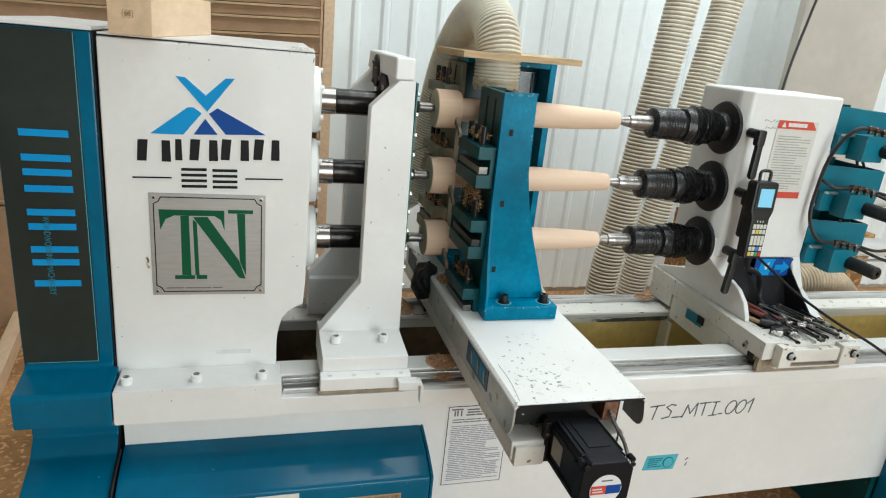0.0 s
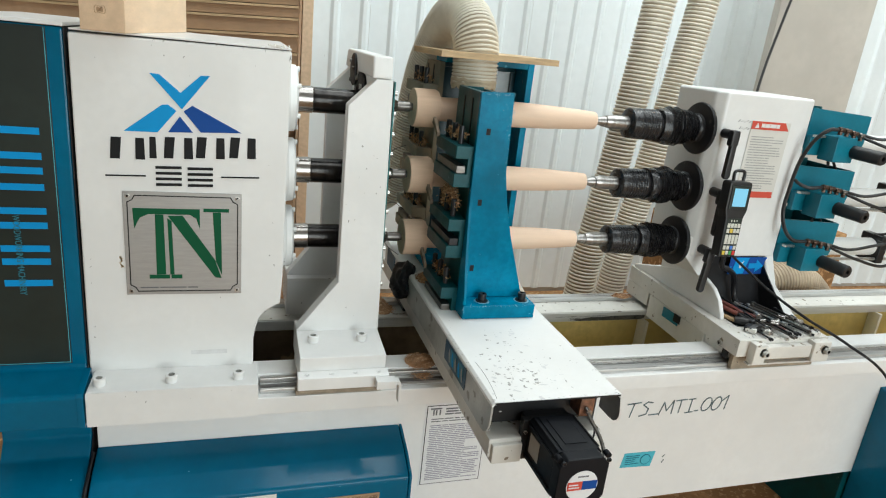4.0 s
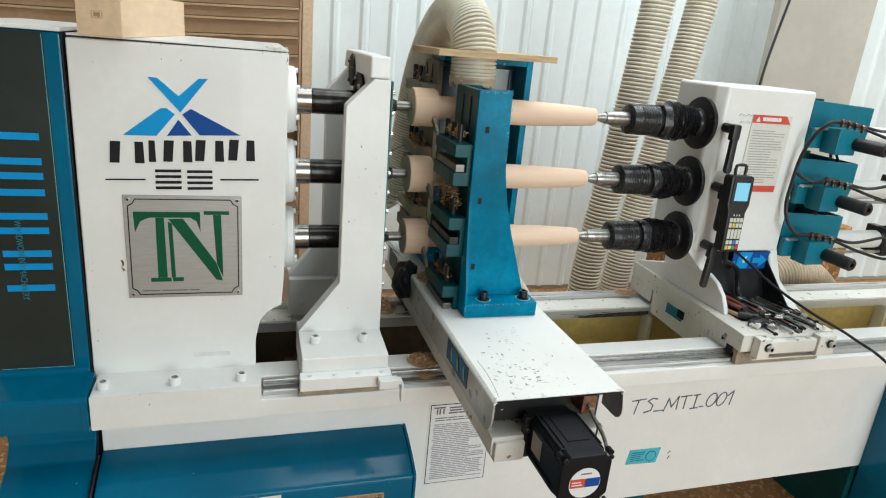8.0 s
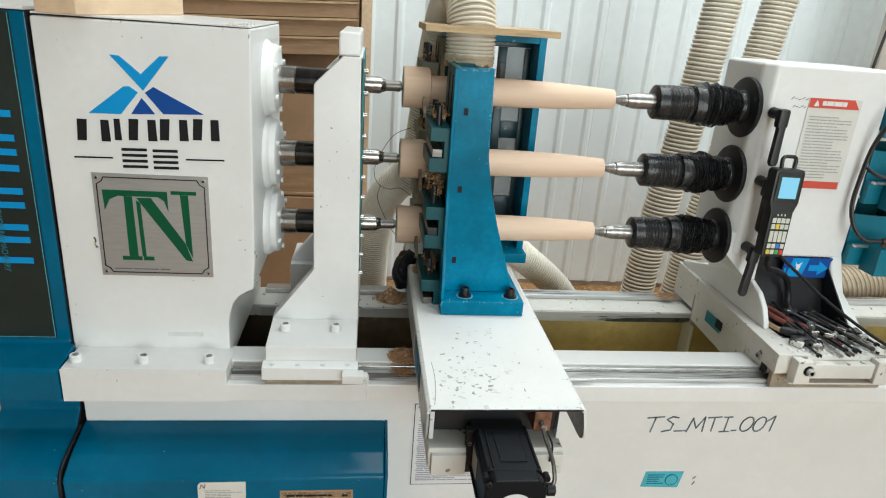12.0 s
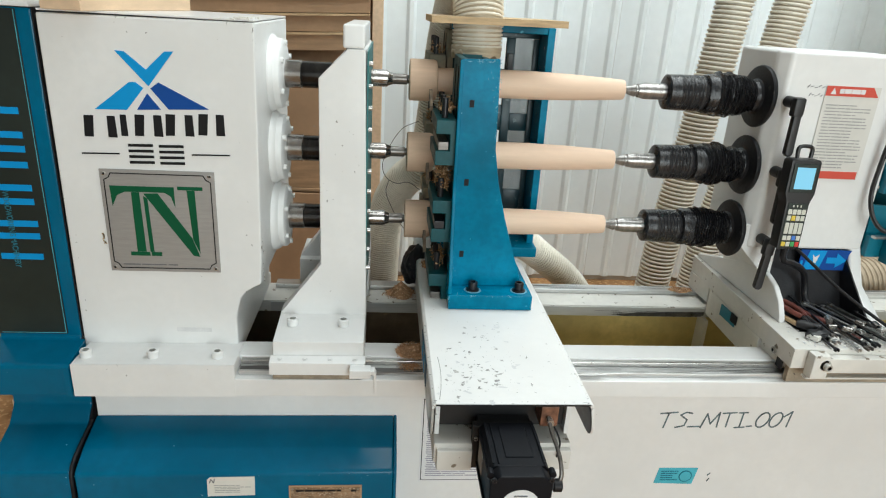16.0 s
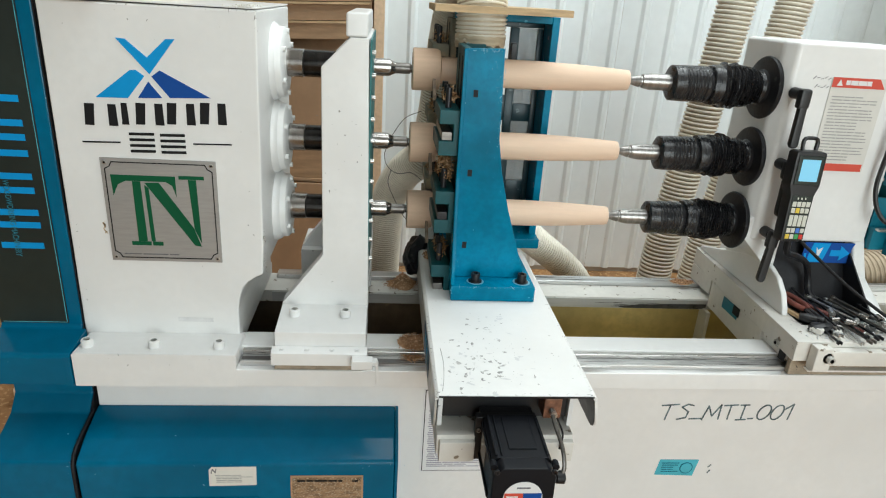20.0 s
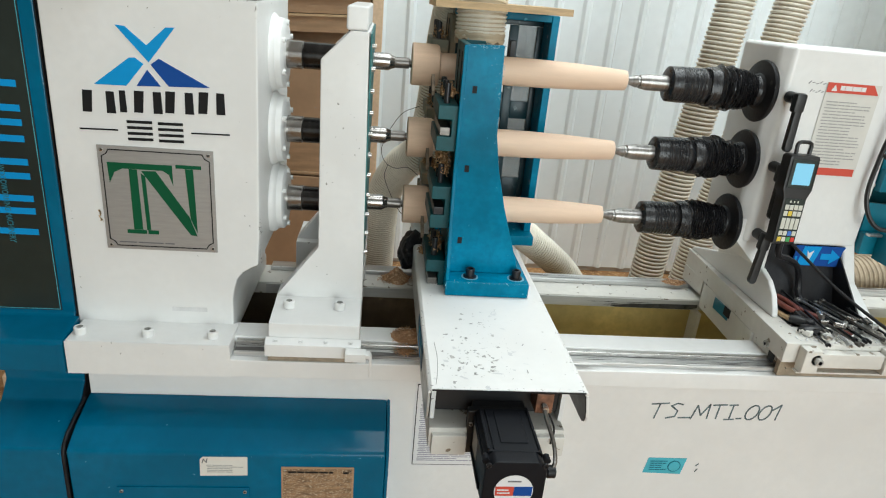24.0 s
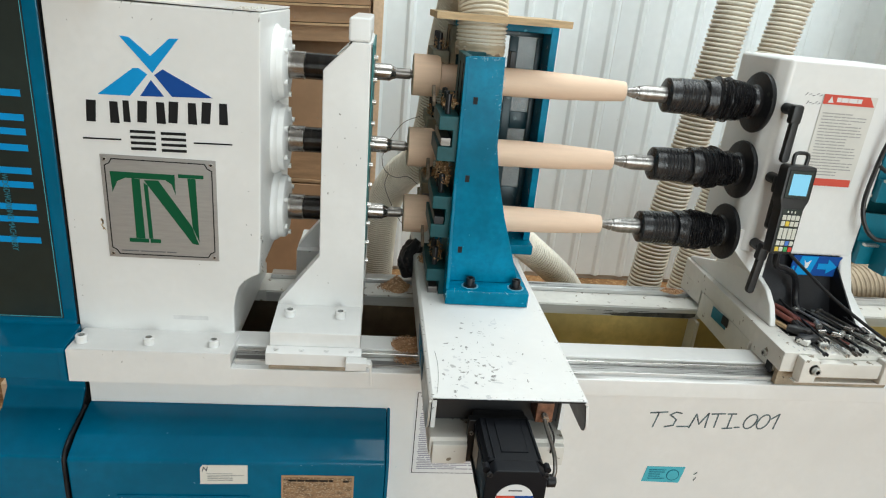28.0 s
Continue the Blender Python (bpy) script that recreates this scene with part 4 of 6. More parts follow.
# black inner copies of the flanges carry the shade inside them
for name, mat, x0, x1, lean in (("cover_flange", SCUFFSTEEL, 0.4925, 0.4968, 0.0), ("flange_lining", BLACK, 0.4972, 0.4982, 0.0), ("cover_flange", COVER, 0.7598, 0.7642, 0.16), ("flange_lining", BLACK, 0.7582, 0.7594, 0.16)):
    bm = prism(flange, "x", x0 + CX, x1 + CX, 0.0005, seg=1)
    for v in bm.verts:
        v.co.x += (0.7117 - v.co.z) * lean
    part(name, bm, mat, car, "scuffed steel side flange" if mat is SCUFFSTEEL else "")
top_z = 0.7223
flecks("dust_speck", [(0.585 + CX, -0.20, 0.035, 0.055, 80), (0.56 + CX, -0.27, 0.03, 0.035, 36), (0.62 + CX, -0.10, 0.06, 0.05, 24), (0.66 + CX, -0.25, 0.05, 0.05, 26)], top_z, SPECK, car, 95, "grey dust specks and scuffs", (0.0007, 0.0058), "z", 1.6)
flecks("smudge", [(0.60 + CX, -0.24, 0.04, 0.05, 12), (0.56 + CX, -0.30, 0.03, 0.02, 5), (0.66 + CX, -0.05, 0.04, 0.05, 7)], top_z, SMUDGE, car, 97, "soft grey smudges", (0.004, 0.008), "z", 1.6)
bm = tube([(0.506 + CX, -0.328, top_z), (0.511 + CX, -0.29, top_z), (0.514 + CX, -0.24, top_z), (0.512 + CX, -0.19, top_z)], 0.0005, 0.008, 5)
part("scratch", bm, DUSTGREY, car, "curved pencil-like scratch")
flecks("dust_speck", [(0.496 + CX, -0.335 + 0.11 * k, 0.0015, 0.04, 12) for k in range(3)], top_z, DUSTGREY, car, 96, "worn paint along the cover edge", (0.0008, 0.003), "z", 2.2)
flecks("dust_speck", [(0.757 + CX, -0.30 + 0.12 * k, 0.0015, 0.04, 12) for k in range(3)] + [(0.57 + 0.08 * k + CX, -0.336, 0.03, 0.0012, 8) for k in range(3)], top_z, SPECK, car, 98, "worn paint along the cover edge", (0.0008, 0.0032), "z", 2.2)
part("cover_edge", box(0.499 + CX, 0.758 + CX, -0.3415, -0.3405, 0.7178, 0.7205, 0), DARKSTEEL, car, "bare dark sheet edge")
part("rear_cover", prism([(x + CX, z - 0.004) for x, z in cov], "y", 0.33, 0.62, 0.0008, seg=1), COVER, car)
lab = part("blue_label", box(0.4910 + CX, 0.4922 + CX, -0.20, -0.06, 0.664, 0.710, 0), LABELBLUE, car, "blue printed label")
bm = box(0.4900 + CX, 0.4909 + CX, -0.185, -0.15, 0.672, 0.706, 0)
box(0.4900 + CX, 0.4909 + CX, -0.14, -0.10, 0.672, 0.706, 0, bm)
part("label_mark", bm, UNITBLUE, lab)
for k in range(5):
    y = -0.188 + 0.021 * k
    part("label_streak", prism([(y, 0.674), (y + 0.006, 0.674), (y + 0.013, 0.692), (y + 0.009, 0.704), (y + 0.004, 0.690)], "x", 0.4892 + CX, 0.4899 + CX, 0), SKYBLUE if k % 2 else FAINT, lab, "light slanting print")
lab = part("blue_label", box(0.4995 + CX, 0.5015 + CX, 0.50, 0.60, 0.645, 0.705, 0), LABELBLUE, car, "blue printed label")
part("front_block", box(0.505 + CX, 0.565 + CX, -0.345, -0.27, 0.592, 0.632, 0.003), WHITE_DIRTY, car)
part("front_block", box(0.672 + CX, 0.735 + CX, -0.345, -0.27, 0.592, 0.632, 0.003), WHITE_DIRTY, car)
# added black plate that darkens the space under the cover
part("screw_cap", box(0.511 + CX, 0.727 + CX, -0.300, -0.285, 0.6525, 0.7145, 0.001), BLACK, car, "black plate for the shade under the cover")
part("rail_runner", box(0.520 + CX, 0.720 + CX, 0.017, 0.124, 0.5865, 0.5995, 0.001), DARKSTEEL, car)
part("rail_runner", box(0.520 + CX, 0.720 + CX, 0.43, 0.54, 0.554, 0.5995, 0.001), DARKSTEEL, car)

# motor
MX, MZ = 0.621 + CX, 0.636
MYE = -0.470
mot = thing("servo_motor", (MX, -0.40, MZ), "black square servo motor under the slide", "motor")
h = 0.0480


def octagon(f, c=0.011):
    q = h * f
    return [(MX - q, MZ - q + c), (MX - q, MZ + q - c), (MX - q + c, MZ + q), (MX + q - c, MZ + q), (MX + q, MZ + q - c), (MX + q, MZ - q + c), (MX + q - c, MZ - q), (MX - q + c, MZ - q)]


part("body", prism(octagon(0.965, 0.007), "y", MYE + 0.0265, MYE + 0.134, 0.0015), MOTOR, mot)
part("end_cap", prism(octagon(1.0, 0.015), "y", MYE, MYE + 0.026, 0.003), MOTOR, mot)
part("front_flange", box(MX - 0.057, MX + 0.046, MYE + 0.1345, MYE + 0.150, MZ - 0.046, MZ + 0.040, 0.002), BLACK, mot)
part("gear_neck", box(MX - 0.047, MX + 0.043, MYE + 0.1505, -0.301, MZ - 0.036, MZ + 0.038, 0.002), BLACK, mot)
bolt("flange_screw", (MX - 0.051, MYE + 0.1345, MZ + 0.015), 0.0035, -0.004, mot, STEEL, "y", washer=False)
for dx, w in ((-0.0395, 0.002), (-0.031, 0.0012), (0.040, 0.002)):
    part("fin", box(MX + dx - w, MX + dx + w, MYE + 0.03, MYE + 0.13, MZ + h * 0.965 + 0.0002, MZ + h * 0.965 + 0.0026, 0.0008, seg=1), MOTOR, mot)
part("top_panel", box(MX - 0.018, MX + 0.026, MYE + 0.045, MYE + 0.125, MZ + h * 0.965 + 0.0002, MZ + h * 0.965 + 0.0014, 0.0008, seg=1), MOTOR, mot)
for dz in (-0.030, 0.034):
    part("fin", box(MX - h * 0.965 - 0.0030, MX - h * 0.965 - 0.0002, MYE + 0.03, MYE + 0.13, MZ + dz - 0.003, MZ + dz + 0.003, 0.0012, seg=1), MOTOR, mot)
for dx in (-1, 1):
    for dz in (-1, 1):
        bolt("cap_screw", (MX + dx * 0.043, MYE, MZ + dz * 0.043), 0.0042, -0.004, mot, DARKSTEEL, "y", washer=False)
    part("screw_boss", spin([(0, 0.0055), (0.012, 0.0055), (0.014, 0.004)], (MX + dx * 0.047, MYE + 0.006, MZ + h - 0.003), "y", n=12), MOTOR, mot)
disc = part("round_label", spin([(0, 0.030), (-0.0008, 0.030)], (MX, MYE - 0.0002, MZ - 0.006), "y", n=36), PAPER, mot, "round label, white, red and blue")
part("label_red", prism([(MX - 0.0282, MZ - 0.014), (MX - 0.0002, MZ - 0.014), (MX - 0.0002, MZ + 0.003), (MX - 0.0284, MZ + 0.003)], "y", MYE - 0.0018, MYE - 0.001, 0), RED, disc)
part("label_blue", prism([(MX + 0.0002, MZ - 0.014), (MX + 0.0282, MZ - 0.014), (MX + 0.0284, MZ + 0.003), (MX + 0.0002, MZ + 0.003)], "y", MYE - 0.0018, MYE - 0.001, 0), NAVY, disc)
bars(MX - 0.011, MX + 0.011, MZ + 0.011, MZ + 0.015, MYE - 0.001, 1, disc, GREYPRINT, random.Random(12), fill=0.6)
bars(MX - 0.026, MX - 0.006, MZ - 0.011, MZ + 0.0, MYE - 0.0018, 2, disc, PAPER, random.Random(13), fill=0.4)
part("side_label", box(MX - h * 0.965 - 0.0012, MX - h * 0.965 - 0.0002, MYE + 0.080, MYE + 0.118, MZ - 0.016, MZ + 0.024, 0), FAINT, mot, "pale type label")
part("cable_gland", spin([(0, 0.0085), (0.020, 0.0085), (0.022, 0.0105), (0.034, 0.0105), (0.036, 0.007)], (MX + h * 0.965, MYE + 0.06, MZ - 0.020), "x"), RUBBER, mot, "black cable gland")
solid("motor_cable", tube([(MX + h + 0.026, MYE + 0.06, MZ - 0.018), (MX + h + 0.032, MYE + 0.062, MZ - 0.004), (MX + h + 0.030, MYE + 0.08, MZ + 0.022), (MX + h + 0.022, MYE + 0.11, MZ + 0.045), (MX + h + 0.019, MYE + 0.132, MZ + 0.062)], 0.0036, 0.008, 8), MIDSTEEL, "grey motor cable bent up under the slide", "cable")
sw = thing("limit_switch", (0.69 + CX, -0.30, 0.70), "small copper-coloured limit switch with wires", "switch")
part("body", box(0.676 + CX, 0.706 + CX, -0.338, -0.30, 0.676, 0.714, 0.002), REDCOPPER, sw)
part("plunger", spin([(0, 0.006), (-0.012, 0.006)], (0.691 + CX, -0.338, 0.69), "y", n=12), STEEL, sw)
part("wire", tube([(0.70 + CX, -0.335, 0.678), (0.712 + CX, -0.345, 0.65), (0.708 + CX, -0.35, 0.62)], 0.0018, 0.006, 6), BLACK, sw)


def tool_holder(name, y0, y1, z, parent, ends, paint=TEAL):
    """Slotted steel clamp with three upright bolts and its cutting blade."""
    x0, x1 = 0.508 + CX, 0.5485 + CX
    t = z - 0.052
    hold = part(name, prism([(x0, t - 0.092), (x1, t - 0.092), (x1, t), (x0, t), (x0, t - 0.028), (x1 - 0.012, t - 0.028), (x1 - 0.012, t - 0.062), (x0, t - 0.062)], "y", y0, y1, 0.0015), paint, parent, "teal slotted tool clamp")
    part("tool_bar", box(x0 + 0.006, x1 - 0.014, y0 + 0.006 * ends, y1 - 0.004, t - 0.0615, t - 0.045, 0.001), MIDSTEEL if ends else DARKSTEEL, hold, "grey steel tool bar")
    for k in range(3):
        y = y0 + (y1 - y0) * (0.2 + 0.3 * k)
        bolt("clamp_bolt", (x0 + 0.018, y, t), 0.0065, 0.040, hold, DARKSTEEL, washer=False, label="dark clamping bolt")
    return hold


def blade(y0, y1, z, parent):
    x0 = 0.502 + CX
    return part("cutting_blade", prism([(y0, z - 0.055), (y1, z - 0.02), (y1, z + 0.004), (y0, z - 0.045)], "x", x0, x0 + 0.007, 0.0006), DUSTYSTEEL, parent, "slanting dusty steel cutting blade")


# front tool post
post = thing("front_tool_post", (0.62 + CX, 0.1, 0.722), "blue welded tool post with three tool clamps", "tool post", "blue tool posts on the slide")
P = [(0.551, 0.757), (0.551, 1.233), (0.626, 1.236), (0.629, 1.15), (0.631, 1.06), (0.643, 0.99), (0.664, 0.91), (0.690, 0.83), (0.711, 0.765), (0.711, 0.757)]
part("front_plate", prism([(x + CX, z) for x, z in P], "y", 0.058, 0.072, 0.002), POSTBLUE, post)
# sides, back and cap in darker teal, their shade put into the colour
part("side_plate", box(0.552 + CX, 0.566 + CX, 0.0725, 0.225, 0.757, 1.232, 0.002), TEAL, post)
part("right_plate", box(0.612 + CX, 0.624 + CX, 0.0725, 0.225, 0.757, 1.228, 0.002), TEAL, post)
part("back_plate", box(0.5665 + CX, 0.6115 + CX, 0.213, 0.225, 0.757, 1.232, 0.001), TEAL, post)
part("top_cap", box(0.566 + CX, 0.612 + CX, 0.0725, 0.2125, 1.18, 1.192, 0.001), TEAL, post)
part("left_gusset", prism([(0.0575, 0.757), (0.010, 0.757), (0.010, 0.785), (0.030, 0.86), (0.046, 0.98), (0.050, 1.232), (0.0575, 1.232)], "x", 0.547 + CX, 0.5545 + CX, 0.0015), POSTBLUE, post, "tapered side gusset")
part("foot", box(0.548 + CX, 0.729 + CX, 0.008, 0.235, 0.722, 0.7565, 0.003), POSTBLUE, post)
for x in (0.602, 0.703):
    part("scraped_ring", spin([(0, 0.0185), (0.0004, 0.0185)], (x + CX, 0.035, 0.7567), "z", n=22), SCUFF, post, "paint scraped pale round the screw")
    bolt("foot_bolt", (x + CX, 0.035, 0.7572), 0.0100, 0.019, post, DARKSTEEL, label="dark socket screw with washer")
for z in (1.150, 0.990, 0.832):
    hole = part("slot", box(0.571 + CX, 0.580 + CX, 0.0565, 0.0578, z - 0.008, z + 0.006, 0), BLACKPRINT, post, "small dark slot")
for y in (0.11, 0.165):
    part("side_slot", box(0.5503 + CX, 0.5515 + CX, y, y + 0.006, 1.10, 1.215, 0), BLACKPRINT, post)
for z in AXES:
    tool_holder("tool_clamp", 0.06, 0.222, z, post, 1 if z != AXES[1] else 0)
    blade(0.20, 0.268, z, post)

flecks("worn_edge", [(0.6265 + CX, 1.19, 0.0011, 0.025, 34), (0.628 + CX, 1.10, 0.0009, 0.03, 22), (0.59 + CX, 1.2315, 0.020, 0.0012, 34), (0.5525 + CX, 1.12, 0.0007, 0.07, 26), (0.5525 + CX, 0.90, 0.0007, 0.07, 18)], 0.0578, SCUFF, post, 151, "paint worn pale along the edges", (0.0005, 0.0028), long=3.2)
flecks("worn_edge", [(0.615 + 0.004 * k + CX, 1.21 - 0.03 * k, 0.006, 0.012, 10) for k in range(3)] + [(0.56 + CX, 0.80, 0.003, 0.02, 6)], 0.0578, SCUFF, post, 152, "small pale scuffs in the blue paint", (0.0004, 0.0018), long=2.4)
flecks("worn_edge", [(0.60 + CX, 0.7545, 0.03, 0.0008, 22), (0.69 + CX, 0.7545, 0.03, 0.0008, 22), (0.5495 + CX, 0.74, 0.0006, 0.010, 8), (0.727 + CX, 0.74, 0.0007, 0.010, 8)], 0.0078, SCUFF, post, 153, "paint worn pale along the foot", (0.0005, 0.0024), long=3.2)

# rear tool post
post2 = thing("rear_tool_post", (0.68 + CX, 0.42, 0.718), "blue framed rear tool post with windows", "tool post", "blue tool posts on the slide")
part("right_flange", box(0.790 + CX, 0.808 + CX, 0.375, 0.47, 0.72, 1.292, 0.002), POSTBLUE, post2)
part("top_flange", box(0.56 + CX, 0.7895 + CX, 0.375, 0.47, 1.276, 1.292, 0.002), POSTBLUE, post2)
# web in a darkened teal: the shade inside the post is in the colour
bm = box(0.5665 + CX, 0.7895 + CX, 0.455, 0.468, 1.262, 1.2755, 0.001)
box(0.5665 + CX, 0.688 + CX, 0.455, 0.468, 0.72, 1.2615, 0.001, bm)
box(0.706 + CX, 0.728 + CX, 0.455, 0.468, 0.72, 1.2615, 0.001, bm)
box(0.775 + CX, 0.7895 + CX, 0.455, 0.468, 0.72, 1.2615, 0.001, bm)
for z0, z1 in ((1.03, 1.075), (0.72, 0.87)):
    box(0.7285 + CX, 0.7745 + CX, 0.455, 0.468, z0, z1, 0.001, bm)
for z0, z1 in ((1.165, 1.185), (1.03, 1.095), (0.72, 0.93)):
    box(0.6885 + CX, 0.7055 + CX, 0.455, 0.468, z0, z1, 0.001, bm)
part("web", bm, SHADETEAL, post2, "teal web, shade put in its colour, with slits and two windows")
part("pane", box(0.7285 + CX, 0.7745 + CX, 0.460, 0.463, 1.0755, 1.2615, 0), SMOKED, post2, "smoked acrylic pane")
part("pane", box(0.7285 + CX, 0.7745 + CX, 0.460, 0.463, 0.8705, 1.0295, 0), SMOKED, post2, "smoked acrylic pane")
part("inner_rib", box(0.662 + CX, 0.674 + CX, 0.385, 0.4545, 0.72, 1.275, 0.001), DARKSTEEL, post2)
part("inner_bracket", box(0.708 + CX, 0.722 + CX, 0.436, 0.4545, 1.12, 1.225, 0.002), BLACK, post2, "black cable bracket")
part("left_plate", box(0.552 + CX, 0.566 + CX, 0.40, 0.560, 0.746, 1.275, 0.002), DUSTYTEAL, post2, "dust-covered side plate")
part("foot", box(0.548 + CX, 0.81 + CX, 0.335, 0.565, 0.7185, 0.7455, 0.003), POSTBLUE, post2)
for z in AXES:
    tool_holder("tool_clamp", 0.392, 0.572, z + 0.102, post2, 1, DUSTYTEAL)
    part("cutting_blade", prism([(0.300, z - 0.004), (0.395, z + 0.012), (0.395, z + 0.030), (0.300, z + 0.006)], "x", 0.502 + CX, 0.509 + CX, 0.0006), DUSTYSTEEL, post2, "dusty steel cutting blade")
for y in (0.45, 0.505):
    part("side_slot", box(0.5503 + CX, 0.5515 + CX, y, y + 0.006, 1.20, 1.265, 0), BLACKPRINT, post2)

# plywood board and hose collar on top
bm = bmesh.new()
outer = [(0.498 + CX, 0.215), (0.790 + CX, 0.20), (0.792 + CX, 0.475), (0.500 + CX, 0.485)]
hc = (0.606 + CX, 0.285)
n = 24
top, low = [], []
for zz, store in ((1.3085, top), (1.2945, low)):
    o = [bm.verts.new((x, y, zz + (x - 0.6) * 0.012)) for x, y in outer]
    q = [bm.verts.new((hc[0] + 0.056 * math.cos(2 * math.pi * k / n), hc[1] + 0.056 * math.sin(2 * math.pi * k / n), zz)) for k in range(n)]
    store.extend((o, q))
    order = [2, 3, 0, 1]
    for s in range(4):
        k0 = 3 + 6 * s
        cs = [q[(k0 + j) % n] for j in range(7)]
        bm.faces.new(cs + [o[order[(s + 1) % 4]], o[order[s]]])
for k in range(4):
    bm.faces.new((top[0][k], top[0][(k + 1) % 4], low[0][(k + 1) % 4], low[0][k]))
for k in range(n):
    bm.faces.new((top[1][k], top[1][(k + 1) % n], low[1][(k + 1) % n], low[1][k]))
solid("plywood_board", bm, PLY, "rough plywood strip holding the suction hose on the tool posts", "board")
hose("suction_hose", [(hc[0], hc[1] - 0.004, 1.234), (hc[0], hc[1], 1.305), (hc[0] - 0.002, hc[1] + 0.03, 1.358), (hc[0] - 0.006, hc[1] + 0.105, 1.396), (hc[0] - 0.016, hc[1] + 0.20, 1.380),
                      (hc[0] - 0.030, hc[1] + 0.285, 1.300), (hc[0] - 0.042, hc[1] + 0.345, 1.18), (hc[0] - 0.058, hc[1] + 0.385, 0.99), (hc[0] - 0.085, hc[1] + 0.43, 0.87), (hc[0] - 0.14, hc[1] + 0.49, 0.80), (hc[0] - 0.185, hc[1] + 0.54, 0.70), (0.376, 0.86, 0.55), (0.372, 0.88, 0.3), (0.37, 0.88, FLOOR_Z + 0.05)], 0.0545,
     "ribbed ivory suction hose arching over the tool posts", 0.0082, 0.0028)
cuff = spin([(0.0, 0.047), (0.0, 0.055), (0.006, 0.057), (0.010, 0.0555), (0.016, 0.0575), (0.021, 0.056), (0.024, 0.050)], (hc[0], hc[1] - 0.004, 1.226), "z", n=60)
for v in cuff.verts:
    v.co.z += (0.014 if v.co.z < 1.23 else 0.004) * noise.noise((v.co.x * 70, v.co.y * 70, 3.0))
solid("hose_cuff", cuff, HOSE, "frayed ivory cuff round the mouth of the suction hose", "hose cuff")
hose("suction_hose", [(1.448, 1.08, FLOOR_Z + 0.04), (1.463, 1.08, 0.40), (1.523, 1.08, 0.95), (1.585, 1.08, 1.55), (1.648, 1.08, 2.3), (1.715, 1.08, 3.2)], 0.0615, "tall ribbed ivory suction hose behind the lathe", wire=0.0052)
hose("suction_hose", [(1.668, 1.20, FLOOR_Z + 0.04), (1.703, 1.20, 0.40), (1.785, 1.20, 0.95), (1.872, 1.20, 1.56), (1.955, 1.20, 2.3), (2.05, 1.20, 3.2)], 0.061, "tall ribbed ivory suction hose behind the lathe", wire=0.0052)
hose("suction_hose", [(0.76, 0.64, 0.68), (0.82, 0.74, 0.62), (0.90, 0.83, 0.55), (1.107, 1.0, 0.35), (1.25, 1.10, 0.12), (1.32, 1.15, FLOOR_Z + 0.05)], 0.05, "ribbed ivory suction hose sloping down behind the bed")
hose("suction_hose", [(1.70, 0.80, 0.20), (1.82, 0.75, 0.44), (2.02, 0.72, 0.51), (2.3, 0.74, 0.50), (2.5, 0.78, 0.30), (2.55, 0.8, FLOOR_Z + 0.06)], 0.08, "dusty ribbed suction hose looping behind the tail end", skin=HOSEDUST)

# ---- tailstock ----
TS = 1.27
TB = 0.652
ts = thing("tailstock", (1.4, 0.25, 0.585), "white cast tailstock with three quills and levers", "tailstock")
bm = prism([(TS, 0.255), (TS, 0.42), (TS + 0.325, 0.42), (TS + 0.325, 0.228), (TS + 0.022, 0.226)], "z", 0.80, 1.277, 0.009, seg=3)
part("column", bm, WHITE, ts)
hump = [(0.555, TB), (0.55, 0.662), (0.43, 0.698), (0.33, 0.728), (0.245, 0.745), (0.20, 0.742), (0.160, 0.727), (0.129, 0.701), (0.110, 0.669), (0.104, TB)]
part("left_cheek", prism(hump, "x", TS + 0.068, TS + 0.083, 0.004, seg=3), WHITE, ts)
part("left_shoulder", prism([(TS + 0.003, 0.86), (TS + 0.003, 0.80), (TS + 0.069, 0.735), (TS + 0.070, TB), (TS + 0.100, TB), (TS + 0.100, 0.86)], "y", 0.232, 0.415, 0.004), WHITE, ts)
rcheek = [(0.555, TB), (0.50, 0.72), (0.42, 0.815), (0.235, 0.815), (0.215, 0.77), (0.19, 0.72), (0.10, 0.665), (0.05, TB)]
part("right_cheek", prism(rcheek, "x", TS + 0.295, TS + 0.328, 0.006, seg=3), WHITE, ts)
# near-black back and wall: the recess's shade is put into the colour
part("recess_back", prism([(0.26, 0.80), (0.30, 0.80), (0.30, TB), (0.20, TB)], "x", TS + 0.1005, TS + 0.2945, 0), DARKSTEEL, ts, "recess under the column, shade put into its colour")
part("recess_wall", prism([(0.255, 0.79), (0.245, 0.79), (0.09, TB), (0.255, TB)], "x", TS + 0.2905, TS + 0.2945, 0), DARKSTEEL, ts, "inner wall of the recess, shade put into its colour")
part("base_plate", prism([(TS + 0.030, -0.022), (TS + 0.062, 0.56), (TS + 0.345, 0.56), (TS + 0.335, -0.022)], "z", 0.602, TB, 0.0022), WHITE_DIRTY, ts)
part("lower_body", prism([(TS + 0.0384, 0.122), (TS + 0.0545, 0.415), (TS + 0.33, 0.415), (TS + 0.33, 0.122)], "z", 0.525, 0.6018, 0), WHITE_DIRTY, ts)
part("runner", box(TS + 0.045, TS + 0.32, 0.017, 0.1205, 0.5785, 0.6015, 0.001), WHITE_DIRTY, ts)
part("runner", box(TS + 0.059, TS + 0.32, 0.43, 0.555, 0.554, 0.6015, 0.001), WHITE_DIRTY, ts)
